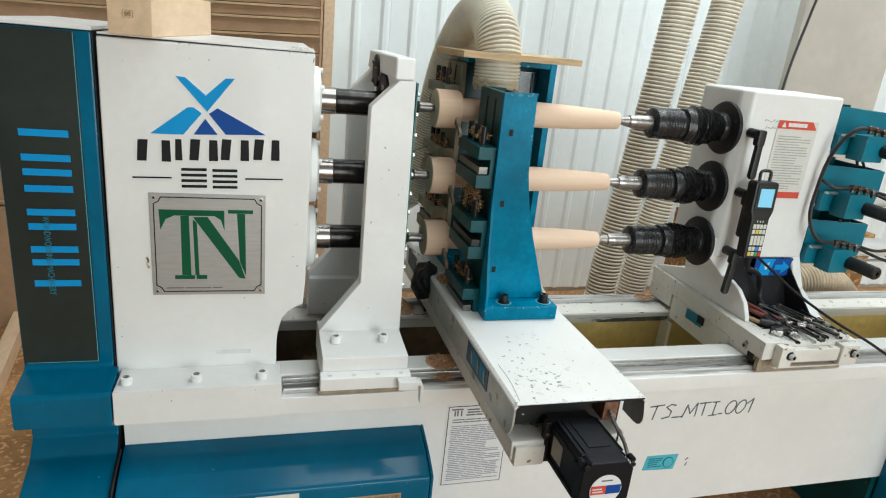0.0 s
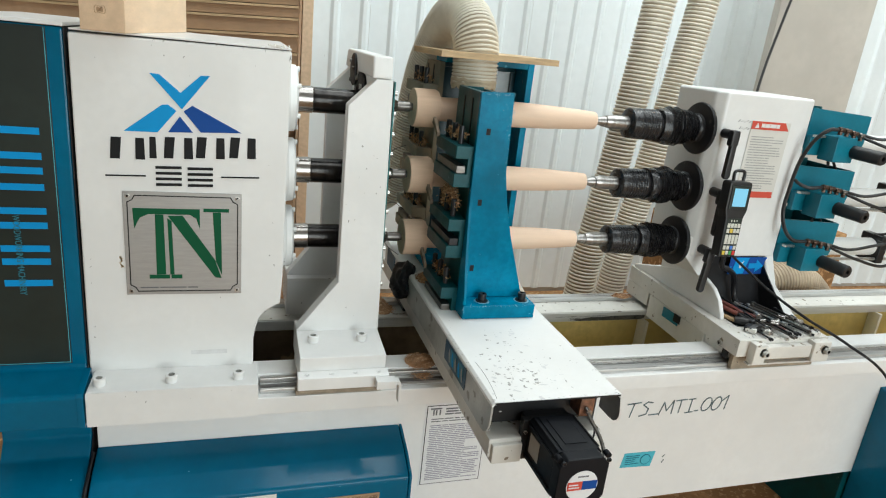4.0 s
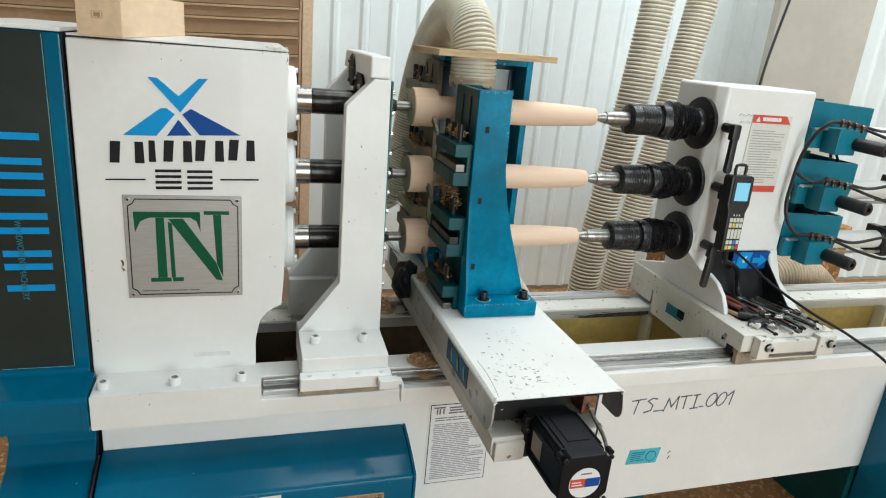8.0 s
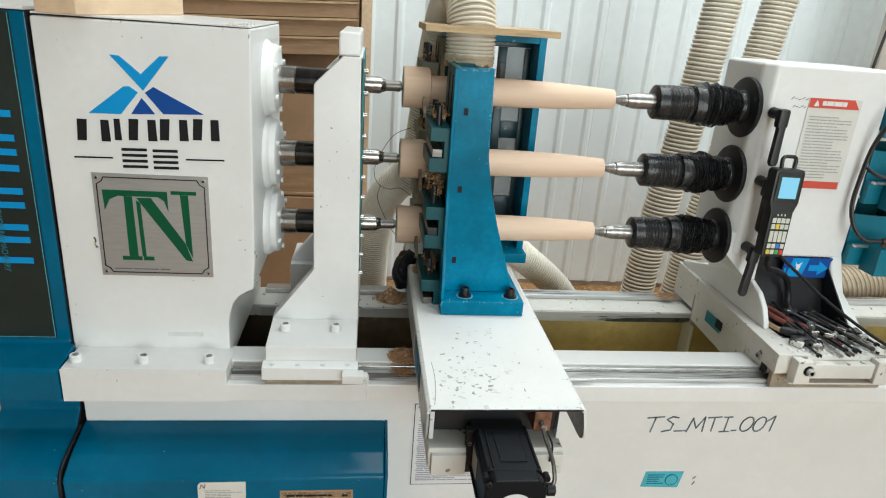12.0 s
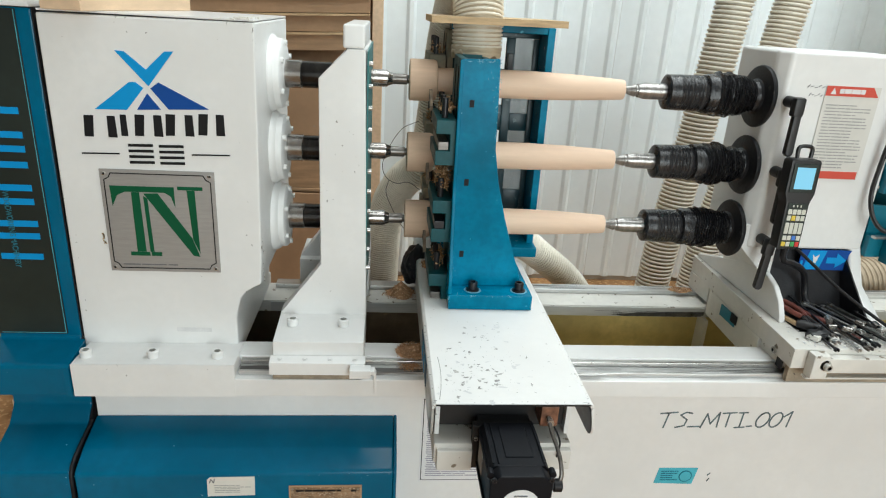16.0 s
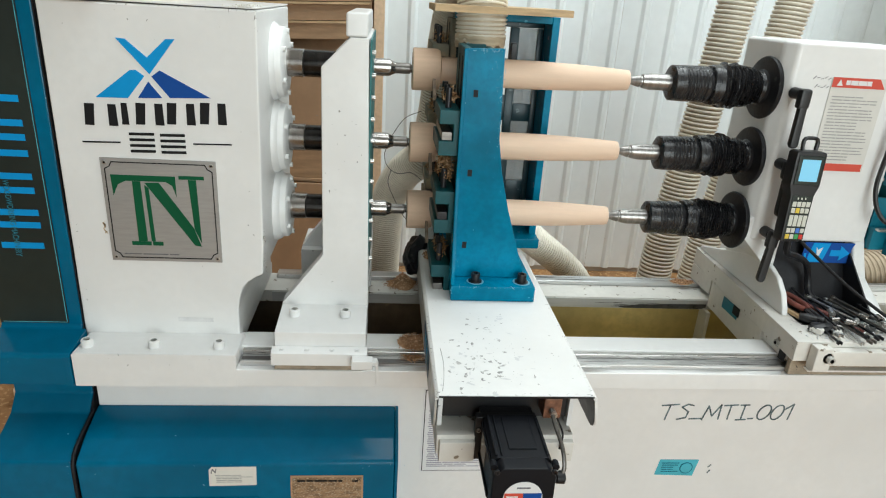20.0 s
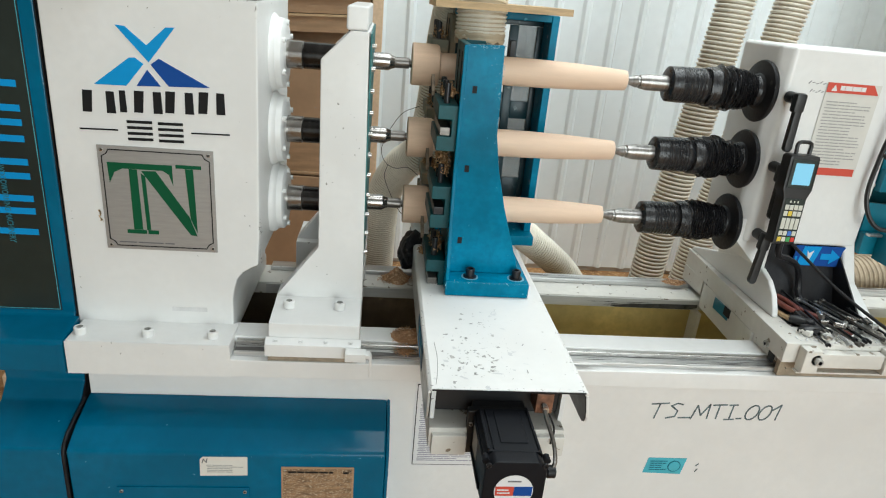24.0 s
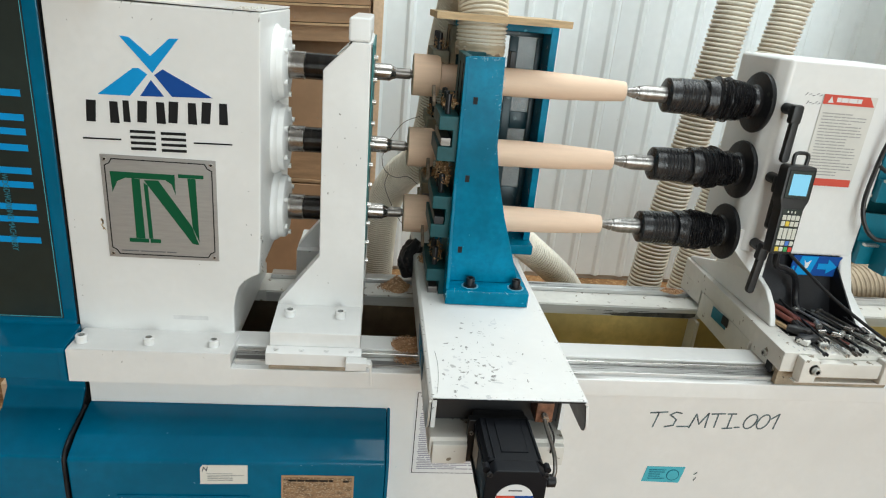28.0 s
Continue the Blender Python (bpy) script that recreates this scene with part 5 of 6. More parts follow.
part("front_runner", box(TS + 0.045, TS + 0.33, 0.000, 0.0145, 0.553, 0.6015, 0.002), PACKING, ts, "grimy packing under the base")
for x0, x1 in ((TS + 0.062, TS + 0.102), (TS + 0.262, TS + 0.322)):
    lug = part("clamp_lug", box(x0, x1, -0.050, -0.0225, 0.590, 0.650, 0.004), WHITE_DIRTY, ts, "grimy cast clamp lug")
    bolt("lug_bolt", ((x0 + x1) / 2 + 0.010, -0.050, 0.626), 0.0088, -0.013, lug, SCUFFSTEEL, "y", label="worn hex bolt")
part("clamp_bar", box(TS + 0.1025, TS + 0.2615, -0.044, -0.0225, 0.602, 0.640, 0.004), WHITE_DIRTY, ts)
part("clamp_ledge", box(TS + 0.060, TS + 0.318, -0.040, -0.0225, 0.585, 0.5895, 0.001), WHITE_DIRTY, ts)
bolt("side_bolt", (TS + 0.034, 0.045, 0.612), 0.008, -0.008, ts, SCUFFSTEEL, "x")
part("side_notch", box(TS + 0.0335, TS + 0.0365, 0.012, 0.034, 0.5795, 0.6015, 0), BLACKPRINT, ts, "dark gap beside the packing")
lg = part("blue_plate", box(TS + 0.006 + 0.160, TS + 0.006 + 0.294, 0.2265, 0.2285, 0.745, 0.7995, 0), NAVY, ts, "dark blue printed plate with light blue marks")
flat([(TS + 0.006 + 0.172, 0.747), (TS + 0.006 + 0.215, 0.747), (TS + 0.006 + 0.228, 0.798), (TS + 0.006 + 0.182, 0.798)], SKYBLUE, lg, "light_field", y=0.2265)
flat([(TS + 0.006 + 0.232, 0.764), (TS + 0.006 + 0.258, 0.764), (TS + 0.006 + 0.258, 0.752), (TS + 0.006 + 0.286, 0.772), (TS + 0.006 + 0.258, 0.792), (TS + 0.006 + 0.258, 0.780), (TS + 0.006 + 0.232, 0.780)], SKYBLUE, lg, "arrow_mark", y=0.2265)
flat([(TS + 0.006 + 0.197, 0.765), (TS + 0.006 + 0.203, 0.765), (TS + 0.006 + 0.209, 0.788), (TS + 0.006 + 0.198, 0.780), (TS + 0.006 + 0.191, 0.788)], PAPER, lg, "label_stroke", y=0.2255)
flat([(TS + 0.006 + 0.163, 0.752), (TS + 0.006 + 0.169, 0.752), (TS + 0.006 + 0.169, 0.770), (TS + 0.006 + 0.163, 0.770)], SKYBLUE, lg, "label_stroke", y=0.2265)
part("small_sticker", box(TS + 0.0440, TS + 0.0462, 0.245, 0.325, 0.566, 0.598, 0), UNITBLUE, ts, "faded teal sticker")
part("sticker_mark", box(TS + 0.0428, TS + 0.0438, 0.236, 0.268, 0.576, 0.601, 0), BLACKPRINT, ts, "dark mark beside the sticker")
part("oily_tray", box(TS + 0.090, TS + 0.293, 0.060, 0.255, TB + 0.0003, TB + 0.0012, 0), DARKSTEEL, ts, "dark tray for tools")
part("rear_bracket", box(TS + 0.07, TS + 0.11, 0.50, 0.548, 0.7155, 0.765, 0.003), WHITE, ts)
for z in AXES:
    q = part("quill", spin([(0.930, 0.004), (0.936, 0.0085), (0.956, 0.0145), (0.958, 0.0125), (0.962, 0.0125), (0.963, 0.0155), (0.976, 0.0180), (0.980, 0.0190), (1.035, 0.0190)], (0, AY, z), "x"), QUILL, ts, "bright steel live centre")
    part("sleeve", spin([(1.030, 0.036), (1.033, 0.0405), (1.056, 0.0415)] + [(1.058 + 0.0042 * k, 0.0400 + 0.0020 * (k % 2)) for k in range(14)] + [(1.118, 0.0405), (1.124, 0.037)], (0, AY, z), "x"), BELLOWS, q, "black grooved sleeve")
    rng = random.Random(int(z * 1000))
    bel = [(1.123, 0.034), (1.124, 0.045), (1.130, 0.047), (1.146, 0.0465), (1.149, 0.043)]
    x = 1.152
    while x < 1.243:
        w = rng.uniform(0.0030, 0.0052)
        far = 0.0505 - 0.010 * max(0, (x - 1.18) / 0.055) + rng.uniform(-0.003, 0.003)
        bel += [(x, far - 0.0065), (x + w * 0.45, far), (x + w * 0.75, far - 0.0006)]
        x += w + 0.0012
    bel += [(1.248, 0.037), (1.254, 0.039)]
    bm = spin(bel, (0, AY, z), "x", n=56)
    for v in bm.verts:
        d = Vector((0, v.co.y - AY, v.co.z - z))
        if d.length > 0.01 and v.co.x < 1.247:
            a = noise.noise((v.co.x * 60, v.co.y * 38, v.co.z * 38))
            v.co += d.normalized() * 0.0038 * a + Vector((0.0085 * noise.noise((v.co.y * 26, v.co.z * 26, z * 7)) * min(1.0, (v.co.x - 1.122) / 0.03), 0, 0))
    part("bellows", bm, BELLOWS, q, "crumpled black bellows", sharp=24)
    part("dust_disc", spin([(1.246, 0.034), (1.255, 0.042), (1.2575, 0.064), (1.259, 0.071), (1.263, 0.073), (1.2695, 0.071)], (0, AY, z), "x", n=48), RUBBER, q, "black rubber disc")


def lever(z, lean, dx):
    lv = part("clamp_lever", spin([(0, 0.013), (-0.03, 0.013), (-0.034, 0.010)], (TS + 0.032 + dx, 0.224, z), "y", n=16), BLACK, ts, "black ratchet lever")
    m = Matrix.Translation((TS + 0.032 + dx, 0.184, z)) @ Matrix.Rotation(radians(lean), 4, "Y")
    bm = box(-0.013, 0.013, -0.012, 0.010, -0.03, 0.014, 0.006, m=m)
    part("hub", bm, BLACK, lv)
    bm = prism([(-0.009, -0.024), (0.009, -0.024), (0.010, -0.113), (0.005, -0.120), (-0.005, -0.120), (-0.010, -0.113)], "y", -0.012, 0.004, 0.004)
    bmesh.ops.transform(bm, matrix=m, verts=bm.verts)
    part("grip", bm, BLACK, lv)


for z, lean, dx in ((1.165, 0, 0.0), (1.0, -1, 0.008), (0.828, 4, 0.014)):
    lever(z, lean, dx)
# warning notice and handwriting on the front face
sg = part("warning_notice", box(TS + 0.118, TS + 0.254, 0.2245, 0.2262, 0.985, 1.205, 0), OLDPAPER, ts, "white notice with red header and grey lines")
sy = 0.2244
part("red_header", prism([(TS + 0.119, 1.182), (TS + 0.250, 1.182), (TS + 0.234, 1.2045), (TS + 0.119, 1.2045)], "y", sy - 0.0008, sy, 0), RED, sg)
bars(TS + 0.150, TS + 0.215, 1.187, 1.200, sy - 0.0008, 1, sg, PAPER, random.Random(20), fill=0.8)
flat([(TS + 0.130, 1.186), (TS + 0.137, 1.200), (TS + 0.144, 1.186)], PAPER, sg, "warning_triangle", y=sy - 0.0008)
part("red_footer", box(TS + 0.119, TS + 0.250, sy - 0.0008, sy, 0.986, 1.004, 0), RED, sg)
bars(TS + 0.126, TS + 0.240, 1.010, 1.165, sy, 21, sg, FAINT, random.Random(21), fill=0.34)
marks = [[(0.20 * k, 0.15 + 0.25 * (k % 2)), (0.20 * k + 0.12, 0.85 - 0.3 * (k % 3))] for k in range(5)]
for x, z, w in ((0.072, 1.197, 0.046), (0.080, 1.178, 0.036)):
    strokes([[(TS + x + w * u, z + 0.009 * v) for u, v in s] for s in marks], 0.0013, 0.2262, "scribble", GREYPRINT, ts)

# hand control
ctl = thing("hand_control", (1.328, 0.14, 0.83), "black handheld control with lit screen and coloured keys", "remote control")
cm = Matrix.Translation((1.330, 0.150, 0.832)) @ Matrix.Rotation(radians(0.5), 4, "Y") @ Matrix.Rotation(radians(-3), 4, "X")


def cpart(name, bm, mat, label="", parent=None):
    bmesh.ops.transform(bm, matrix=cm, verts=bm.verts)
    return part(name, bm, mat, parent or ctl, label)


shell = cpart("shell", prism([(-0.028, 0.0), (0.028, 0.0), (0.029, 0.112), (0.037, 0.134), (0.037, 0.208), (0.033, 0.214), (-0.033, 0.214), (-0.037, 0.208), (-0.037, 0.134), (-0.029, 0.112)], "y", -0.018, 0.018, 0.005), BLACK)
cpart("hanger", tube([(-0.016, 0.0, 0.212), (-0.016, 0.0, 0.238), (0.0, 0.0, 0.242), (0.016, 0.0, 0.238), (0.016, 0.0, 0.212)], 0.0045, 0.006, 8), BLACK, "hanging loop")
cpart("bezel", box(-0.030, 0.030, -0.0205, -0.0182, 0.138, 0.204, 0.002), DARKPANEL)
cpart("screen", box(-0.022, 0.022, -0.0215, -0.0207, 0.146, 0.196, 0), SCREEN, "lit blue display")
cpart("keypad", box(-0.024, 0.024, -0.0195, -0.0182, 0.006, 0.112, 0.001), DARKPANEL)
cols = {(0, 0): KEYYEL, (1, 0): KEY, (2, 0): KEYGRN, (3, 0): KEYRED, (2, 1): KEYBLU, (1, 3): KEYYEL}
for r, (z, tall) in enumerate(((0.014, 0.0056), (0.029, 0.0056), (0.0525, 0.0135), (0.077, 0.0060), (0.092, 0.0060))):
    for cidx in range(4):
        x = -0.0168 + cidx * 0.0112
        cpart("key", box(x - 0.0048, x + 0.0048, -0.0212, -0.0197, z - tall, z + tall, 0.0008, seg=1), cols.get((cidx, r), KEY), parent=shell)
for k in range(3):
    cpart("key_mark", box(-0.012 + 0.009 * k, -0.009 + 0.009 * k, -0.0200, -0.0196, 0.103, 0.108, 0), KEY, "tiny pale mark", shell)
solid("control_cable", tube([(1.346, 0.140, 0.842), (1.375, 0.115, 0.815), (1.44, 0.055, 0.757), (1.51, -0.02, 0.708), (1.59, -0.09, 0.665), (1.69, -0.155, 0.59), (1.80, -0.2, 0.40), (1.9, -0.2, 0.15), (1.95, -0.2, FLOOR_Z + 0.01)], 0.0038, 0.01, 8), RUBBER, "black cable of the hand control drooping over the bed", "cable")
solid("control_cable", tube([(1.335, 0.150, 0.838), (1.338, 0.150, 0.80), (1.375, 0.165, 0.785), (1.42, 0.185, 0.76), (1.446, 0.20, 0.72), (1.452, 0.19, 0.68), (1.455, 0.16, TB + 0.009)], 0.008, 0.01, 8), RUBBER, "thick black plug cable hanging below the hand control", "cable")

# tools lying on the tailstock base
rng = random.Random(31)


def spanner(m, length, w, mat, label):
    """A double open-ended spanner with a slimmer shank."""
    bm = bmesh.new()
    box(-length / 2, length / 2, -w / 2, w / 2, 0.0012, 0.0058, 0.0012, bm)
    for s, f in ((-1, 1.0), (1, 0.85)):
        q = w * 1.15 * f
        jaw = [(0.0, -q * 0.55), (q * 0.7, -q), (q * 2.1, -q * 0.95), (q * 2.2, -q * 0.45), (q * 1.0, -q * 0.45), (q * 0.8, 0.0), (q * 1.0, q * 0.45), (q * 2.2, q * 0.45), (q * 2.1, q * 0.95), (q * 0.7, q), (0.0, q * 0.55)]
        pts = [(s * (length / 2 - 0.002 + u), v) for u, v in jaw]
        prism(pts if s > 0 else pts[::-1], "z", 0.0, 0.007, 0.0006, bm, 1)
    bmesh.ops.transform(bm, matrix=m, verts=bm.verts)
    return solid("spanner", bm, mat, label, "spanner", "hand tools on the tailstock base")


TZ = TB + 0.0015
for k in range(16):
    x = TS + 0.118 + 0.0108 * k
    m = Matrix.Translation((x, 0.085 + rng.uniform(-0.03, 0.03), TZ + 0.004 + 0.004 * (k % 4))) @ Matrix.Rotation(radians(99 + rng.uniform(-12, 12)), 4, "Z") @ Matrix.Rotation(radians(rng.uniform(-3, 1)), 4, "Y")
    spanner(m, rng.uniform(0.12, 0.20), rng.uniform(0.004, 0.0078), *((STEEL, "bright steel spanner lying on the tailstock base") if k % 3 == 1 else (MIDSTEEL, "worn grey spanner lying on the tailstock base") if k % 3 else (DARKSTEEL, "oily black spanner lying on the tailstock base")))


def rod_tool(at, turn, handle, mat, label):
    bm = spin([(0, 0.006), (0.012, 0.0085), (0.05, 0.0075), (0.075, 0.0085), (0.082, 0.006)], (0, 0, 0), "x", n=14)
    spin([(0.08, 0.003), (0.16, 0.0035)], (0, 0, 0), "x", bm, 10)
    bmesh.ops.transform(bm, matrix=Matrix.Translation(at) @ Matrix.Rotation(radians(turn), 4, "Z") @ Matrix.Rotation(radians(3), 4, "Y"), verts=bm.verts)
    return solid("screwdriver", bm, mat, label, "screwdriver", "hand tools on the tailstock base")


rod_tool((TS + 0.130, 0.150, TZ + 0.016), -60, 0, REDWOOD, "screwdriver with dark red handle on the tailstock base")
for x, y, r in ((TS + 0.125, 0.035, 0.020), (TS + 0.215, 0.03, 0.02), (TS + 0.235, 0.025, 0.017), (TS + 0.25, 0.045, 0.014)):
    bm = spin([(0, r), (0.006, r), (0.008, r * 0.85), (0.008, r * 0.6), (0, r * 0.6)], (x, y, TZ), "z", n=20)
    solid("ring", bm, DARKSTEEL if x < TS + 0.2 else STEEL, "steel ring lying among the tools", "ring", "hand tools on the tailstock base")
for x, y, a, b in ((TS + 0.14, 0.005, 0.03, 0.02), (TS + 0.10, 0.02, 0.028, 0.018), (TS + 0.155, 0.03, 0.018, 0.018), (TS + 0.29, 0.0, 0.05, 0.03)):
    bm = box(-a / 2, a / 2, -b / 2, b / 2, 0, 0.014, 0.004, m=Matrix.Translation((x, y, TZ)) @ Matrix.Rotation(rng.uniform(0, 3), 4, "Z"))
    solid("metal_offcut", bm, WHITE_DIRTY, "small pale offcut on the tailstock base", "offcut")
solid("black_clamp", spin([(0, 0.009), (0.015, 0.012), (0.035, 0.010), (0.05, 0.012), (0.055, 0.006)], (TS + 0.092, 0.078, TZ + 0.012), (1, -0.6, 0), n=14), BLACK, "short black clamp on the tailstock base", "clamp")

# pliers, a stick, a rag and a dusting of filings among the tools
pl = thing("pliers", (TS + 0.115, 0.085, TZ), "open pliers with red plastic grips among the tools", "pliers", "hand tools on the tailstock base")
for s in (-1, 1):
    part("grip", tube([(TS + 0.118 + 0.004 * s, 0.095, TZ + 0.022), (TS + 0.115 + 0.012 * s, 0.115, TZ + 0.024), (TS + 0.108 + 0.014 * s, 0.150, TZ + 0.026), (TS + 0.100 + 0.010 * s, 0.175, TZ + 0.028)], 0.0062, 0.008, 10), REDGRIP, pl, "red plastic grip")
    part("jaw", tube([(TS + 0.119 + 0.003 * s, 0.093, TZ + 0.021), (TS + 0.124 + 0.007 * s, 0.070, TZ + 0.018), (TS + 0.130 + 0.002 * s, 0.042, TZ + 0.014)], 0.0055, 0.006, 8), DARKSTEEL, pl, "dark steel jaw")
solid("wooden_stick", box(-0.006, 0.006, 0, 0.10, 0, 0.008, 0.001, m=Matrix.Translation((TS + 0.103, 0.075, TZ + 0.002)) @ Matrix.Rotation(radians(14), 4, "Z")), PLY, "short pale wooden stick lying by the tools", "stick")
bm = bmesh.new()
bmesh.ops.create_icosphere(bm, subdivisions=3, radius=1.0)
for v in bm.verts:
    d = v.co.copy()
    f = 1 + 0.35 * noise.noise(d * 1.7) + 0.18 * noise.noise(d * 4.1)
    v.co = Vector((TS + 0.118 + 0.030 * d.x * f, 0.028 + 0.016 * d.y * f, max(TZ, TZ + 0.009 + 0.012 * d.z * f)))
solid("black_rag", bm, BLACK, "crumpled black rag on the tailstock base", "rag")
rng = random.Random(35)
bm = bmesh.new()
for _ in range(420):
    x, y = TS + 0.19 + rng.gauss(0, 0.055), 0.022 + rng.gauss(0, 0.022)
    if TS + 0.045 < x < TS + 0.325 and -0.018 < y < 0.09:
        w = rng.uniform(0.0008, 0.0034)
        box(-w, w, -w * 0.6, w * 0.6, 0, 0.0012, 0, bm, m=Matrix.Translation((x, y, TB + 0.0012)) @ Matrix.Rotation(rng.uniform(0, 3), 4, "Z"))
tagged(new("metal_filings", mesh_of("metal_filings", bm, SMUDGE)), "pale filings and grit scattered on the tailstock base", "filings", "", "stuff")
for k in range(7):
    x, y = TS + 0.15 + 0.022 * k, 0.050 + 0.028 * math.sin(k * 2.1)
    solid("socket_bit", spin([(0, 0.007), (0.001, 0.0078), (0.020, 0.0078), (0.022, 0.006), (0.022, 0.004), (0.012, 0.004)], (x, y, TZ + 0.017 + 0.002 * (k % 3)), (math.cos(k * 1.3), math.sin(k * 1.3), 0.05), n=14), STEEL if k % 2 else COLLAR, "bright socket bit lying on the tools", "socket", "hand tools on the tailstock base")

# ---- pneumatic feed units behind the tailstock ----
for k, z in enumerate(AXES):
    u = thing("feed_unit", (1.63, 0.25, z - 0.04), "blue feed bracket with valve, fittings and black damper", "pneumatic unit", "feed units behind the tailstock")
    part("front_plate", prism([(1.600, z - 0.03), (1.600, z + 0.088), (1.826, z + 0.076), (1.826, z + 0.002), (1.818, z - 0.03)], "y", 0.235, 0.243, 0.0015), UNITBLUE, u)
    # right, back and bottom in darker teal: the box's inner shade as colour
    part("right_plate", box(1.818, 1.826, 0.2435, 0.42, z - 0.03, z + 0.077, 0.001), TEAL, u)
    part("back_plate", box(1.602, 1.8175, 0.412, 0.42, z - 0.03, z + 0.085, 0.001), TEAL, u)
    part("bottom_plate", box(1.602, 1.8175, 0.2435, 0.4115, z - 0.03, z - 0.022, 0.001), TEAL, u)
    part("side_bracket", box(1.598, 1.668, 0.215, 0.2345, z - 0.045, z + 0.012, 0.002), UNITBLUE, u)
    part("bracket_bar", box(1.600, 1.652, 0.200, 0.2145, z + 0.008, z + 0.015, 0.001), STEEL, u, "bright steel bar")
    part("valve_block", box(1.636, 1.708, 0.158, 0.2145, z - 0.054, z + 0.018, 0.003), UNITBLUE, u)
    part("damper", spin([(0, 0.019), (-0.092, 0.019), (-0.096, 0.016), (-0.096, 0.007), (-0.080, 0.007)], (1.706, 0.165, z - 0.021), (-0.10, 1, 0.03), n=24), BLACK, u, "black round damper")
    part("damper_ring", spin([(0, 0.0205), (-0.014, 0.0205), (-0.016, 0.018)], (1.708, 0.180, z - 0.0206), (-0.10, 1, 0.03), n=24), KEYBLU, u, "blue ring")
    for m, (dx, dz) in enumerate(((0.0, 0.004), (0.025, 0.001), (0.052, -0.004), (0.080, -0.009))):
        part("fitting", spin([(0, 0.007), (0.007, 0.0085), (0.012, 0.006), (0.022, 0.006)], (1.640 + dx, 0.170, z + 0.034 + dz), "x", n=12), (FITTING, FITTING, FITTING, MIDSTEEL)[m], u, "brown metal fitting")
        part("elbow", spin([(0, 0.006), (0.014, 0.006)], (1.649 + dx, 0.170, z + 0.019 + dz), "z", n=10), FITTING, u)
    part("air_cylinder", spin([(0, 0.034), (0.01, 0.034), (0.012, 0.029), (0.5, 0.029)], (1.827, 0.275, z - 0.010), "x"), WHITEPIPE, u, "pale round air cylinder")
    for dy in (-0.03, 0.03):
        part("tie_rod", spin([(0, 0.005), (0.5, 0.005)], (1.827, 0.275 + dy, z - 0.044), "x", n=10), STEEL, u)
    part("cylinder_head", box(2.03, 2.06, 0.235, 0.315, z - 0.058, z + 0.034, 0.004), DARKSTEEL, u, "black cylinder head")
    solid("air_hose", tube([(1.738, 0.17, z + 0.026), (1.78, 0.14, z + 0.022), (1.87, 0.13, z + 0.04), (2.0, 0.10, z + 0.075), (2.1, 0.2, z + 0.06), (2.03, 0.275, z + 0.03)], 0.0045, 0.012, 8), BLACK, "thin black air hose between the feed units", "hose", "black air hoses")
    solid("air_hose", tube([(1.735, 0.165, z + 0.020), (1.79, 0.12, z - 0.0), (1.90, 0.11, z - 0.02), (2.0, 0.16, z + 0.01), (2.01, 0.24, z + 0.02)], 0.0045, 0.012, 8), BLACK, "thin black air hose between the feed units", "hose", "black air hoses")
    solid("air_hose", tube([(1.640, 0.17, z + 0.10), (1.66, 0.20, z + 0.135), (1.72, 0.24, z + 0.12), (1.80, 0.27, z + 0.055), (1.82, 0.275, z + 0.03)], 0.004, 0.012, 8), BLACK, "thin black air hose between the feed units", "hose", "black air hoses") if k else None
solid("air_hose", tube([(1.641, 0.17, 1.203), (1.606, 0.17, 1.200), (1.580, 0.185, 1.165), (1.565, 0.20, 1.10), (1.560, 0.205, 1.02), (1.560, 0.205, 0.95), (1.570, 0.19, 0.90), (1.595, 0.175, 0.872), (1.641, 0.17, 0.870)], 0.0055, 0.01, 8), BLACK, "black air hose bundle beside the tailstock", "hose", "black air hoses")
solid("air_hose", tube([(1.641, 0.17, 1.036), (1.600, 0.175, 1.032), (1.575, 0.19, 1.04), (1.561, 0.205, 1.055)], 0.005, 0.01, 8), BLACK, "black air hose bundle beside the tailstock", "hose", "black air hoses")

# ---- behind the lathe ----
rack = thing("storage_rack", (-0.6, 2.1, FLOOR_Z), "brown wooden storage rack filled with boards", "shelf")
for x in (-1.75, 0.30):
    part("post", box(x, x + 0.05, 2.02, 2.08, FLOOR_Z, 2.2, 0.003), PINE, rack, "pale timber post")
    part("post", box(x, x + 0.05, 2.22, 2.28, FLOOR_Z, 2.2, 0.003), PINE, rack, "pale timber post")
part("back_panel", box(-1.75, 0.35, 2.281, 2.289, FLOOR_Z, 2.2, 0), CARD, rack, "brown back panel")
for z in (0.40, 1.46):
    part("shelf_board", box(-1.745, 0.30, 2.02, 2.28, z, z + 0.016, 0.002), SHELFWOOD, rack)
rng = random.Random(41)


def sagging_board(x0, x1, y0, y1, z, t, sag, lift):
    """A long thin board that sags between its ends and rises to one side."""
    bm = bmesh.new()
    n = 14
    rows = []
    for k in range(n + 1):
        f = k / n
        zz = z + lift * f - sag * 4 * f * (1 - f)
        x = x0 + (x1 - x0) * f
        rows.append([bm.verts.new((x, y, w)) for y, w in ((y0, zz), (y1, zz), (y1, zz + t), (y0, zz + t))])
    for a, b in zip(rows, rows[1:]):
        for k in range(4):
            bm.faces.new((a[k], a[(k + 1) % 4], b[(k + 1) % 4], b[k]))
    bm.faces.new(rows[0])
    bm.faces.new(rows[-1])
    return bm


zz = 1.055
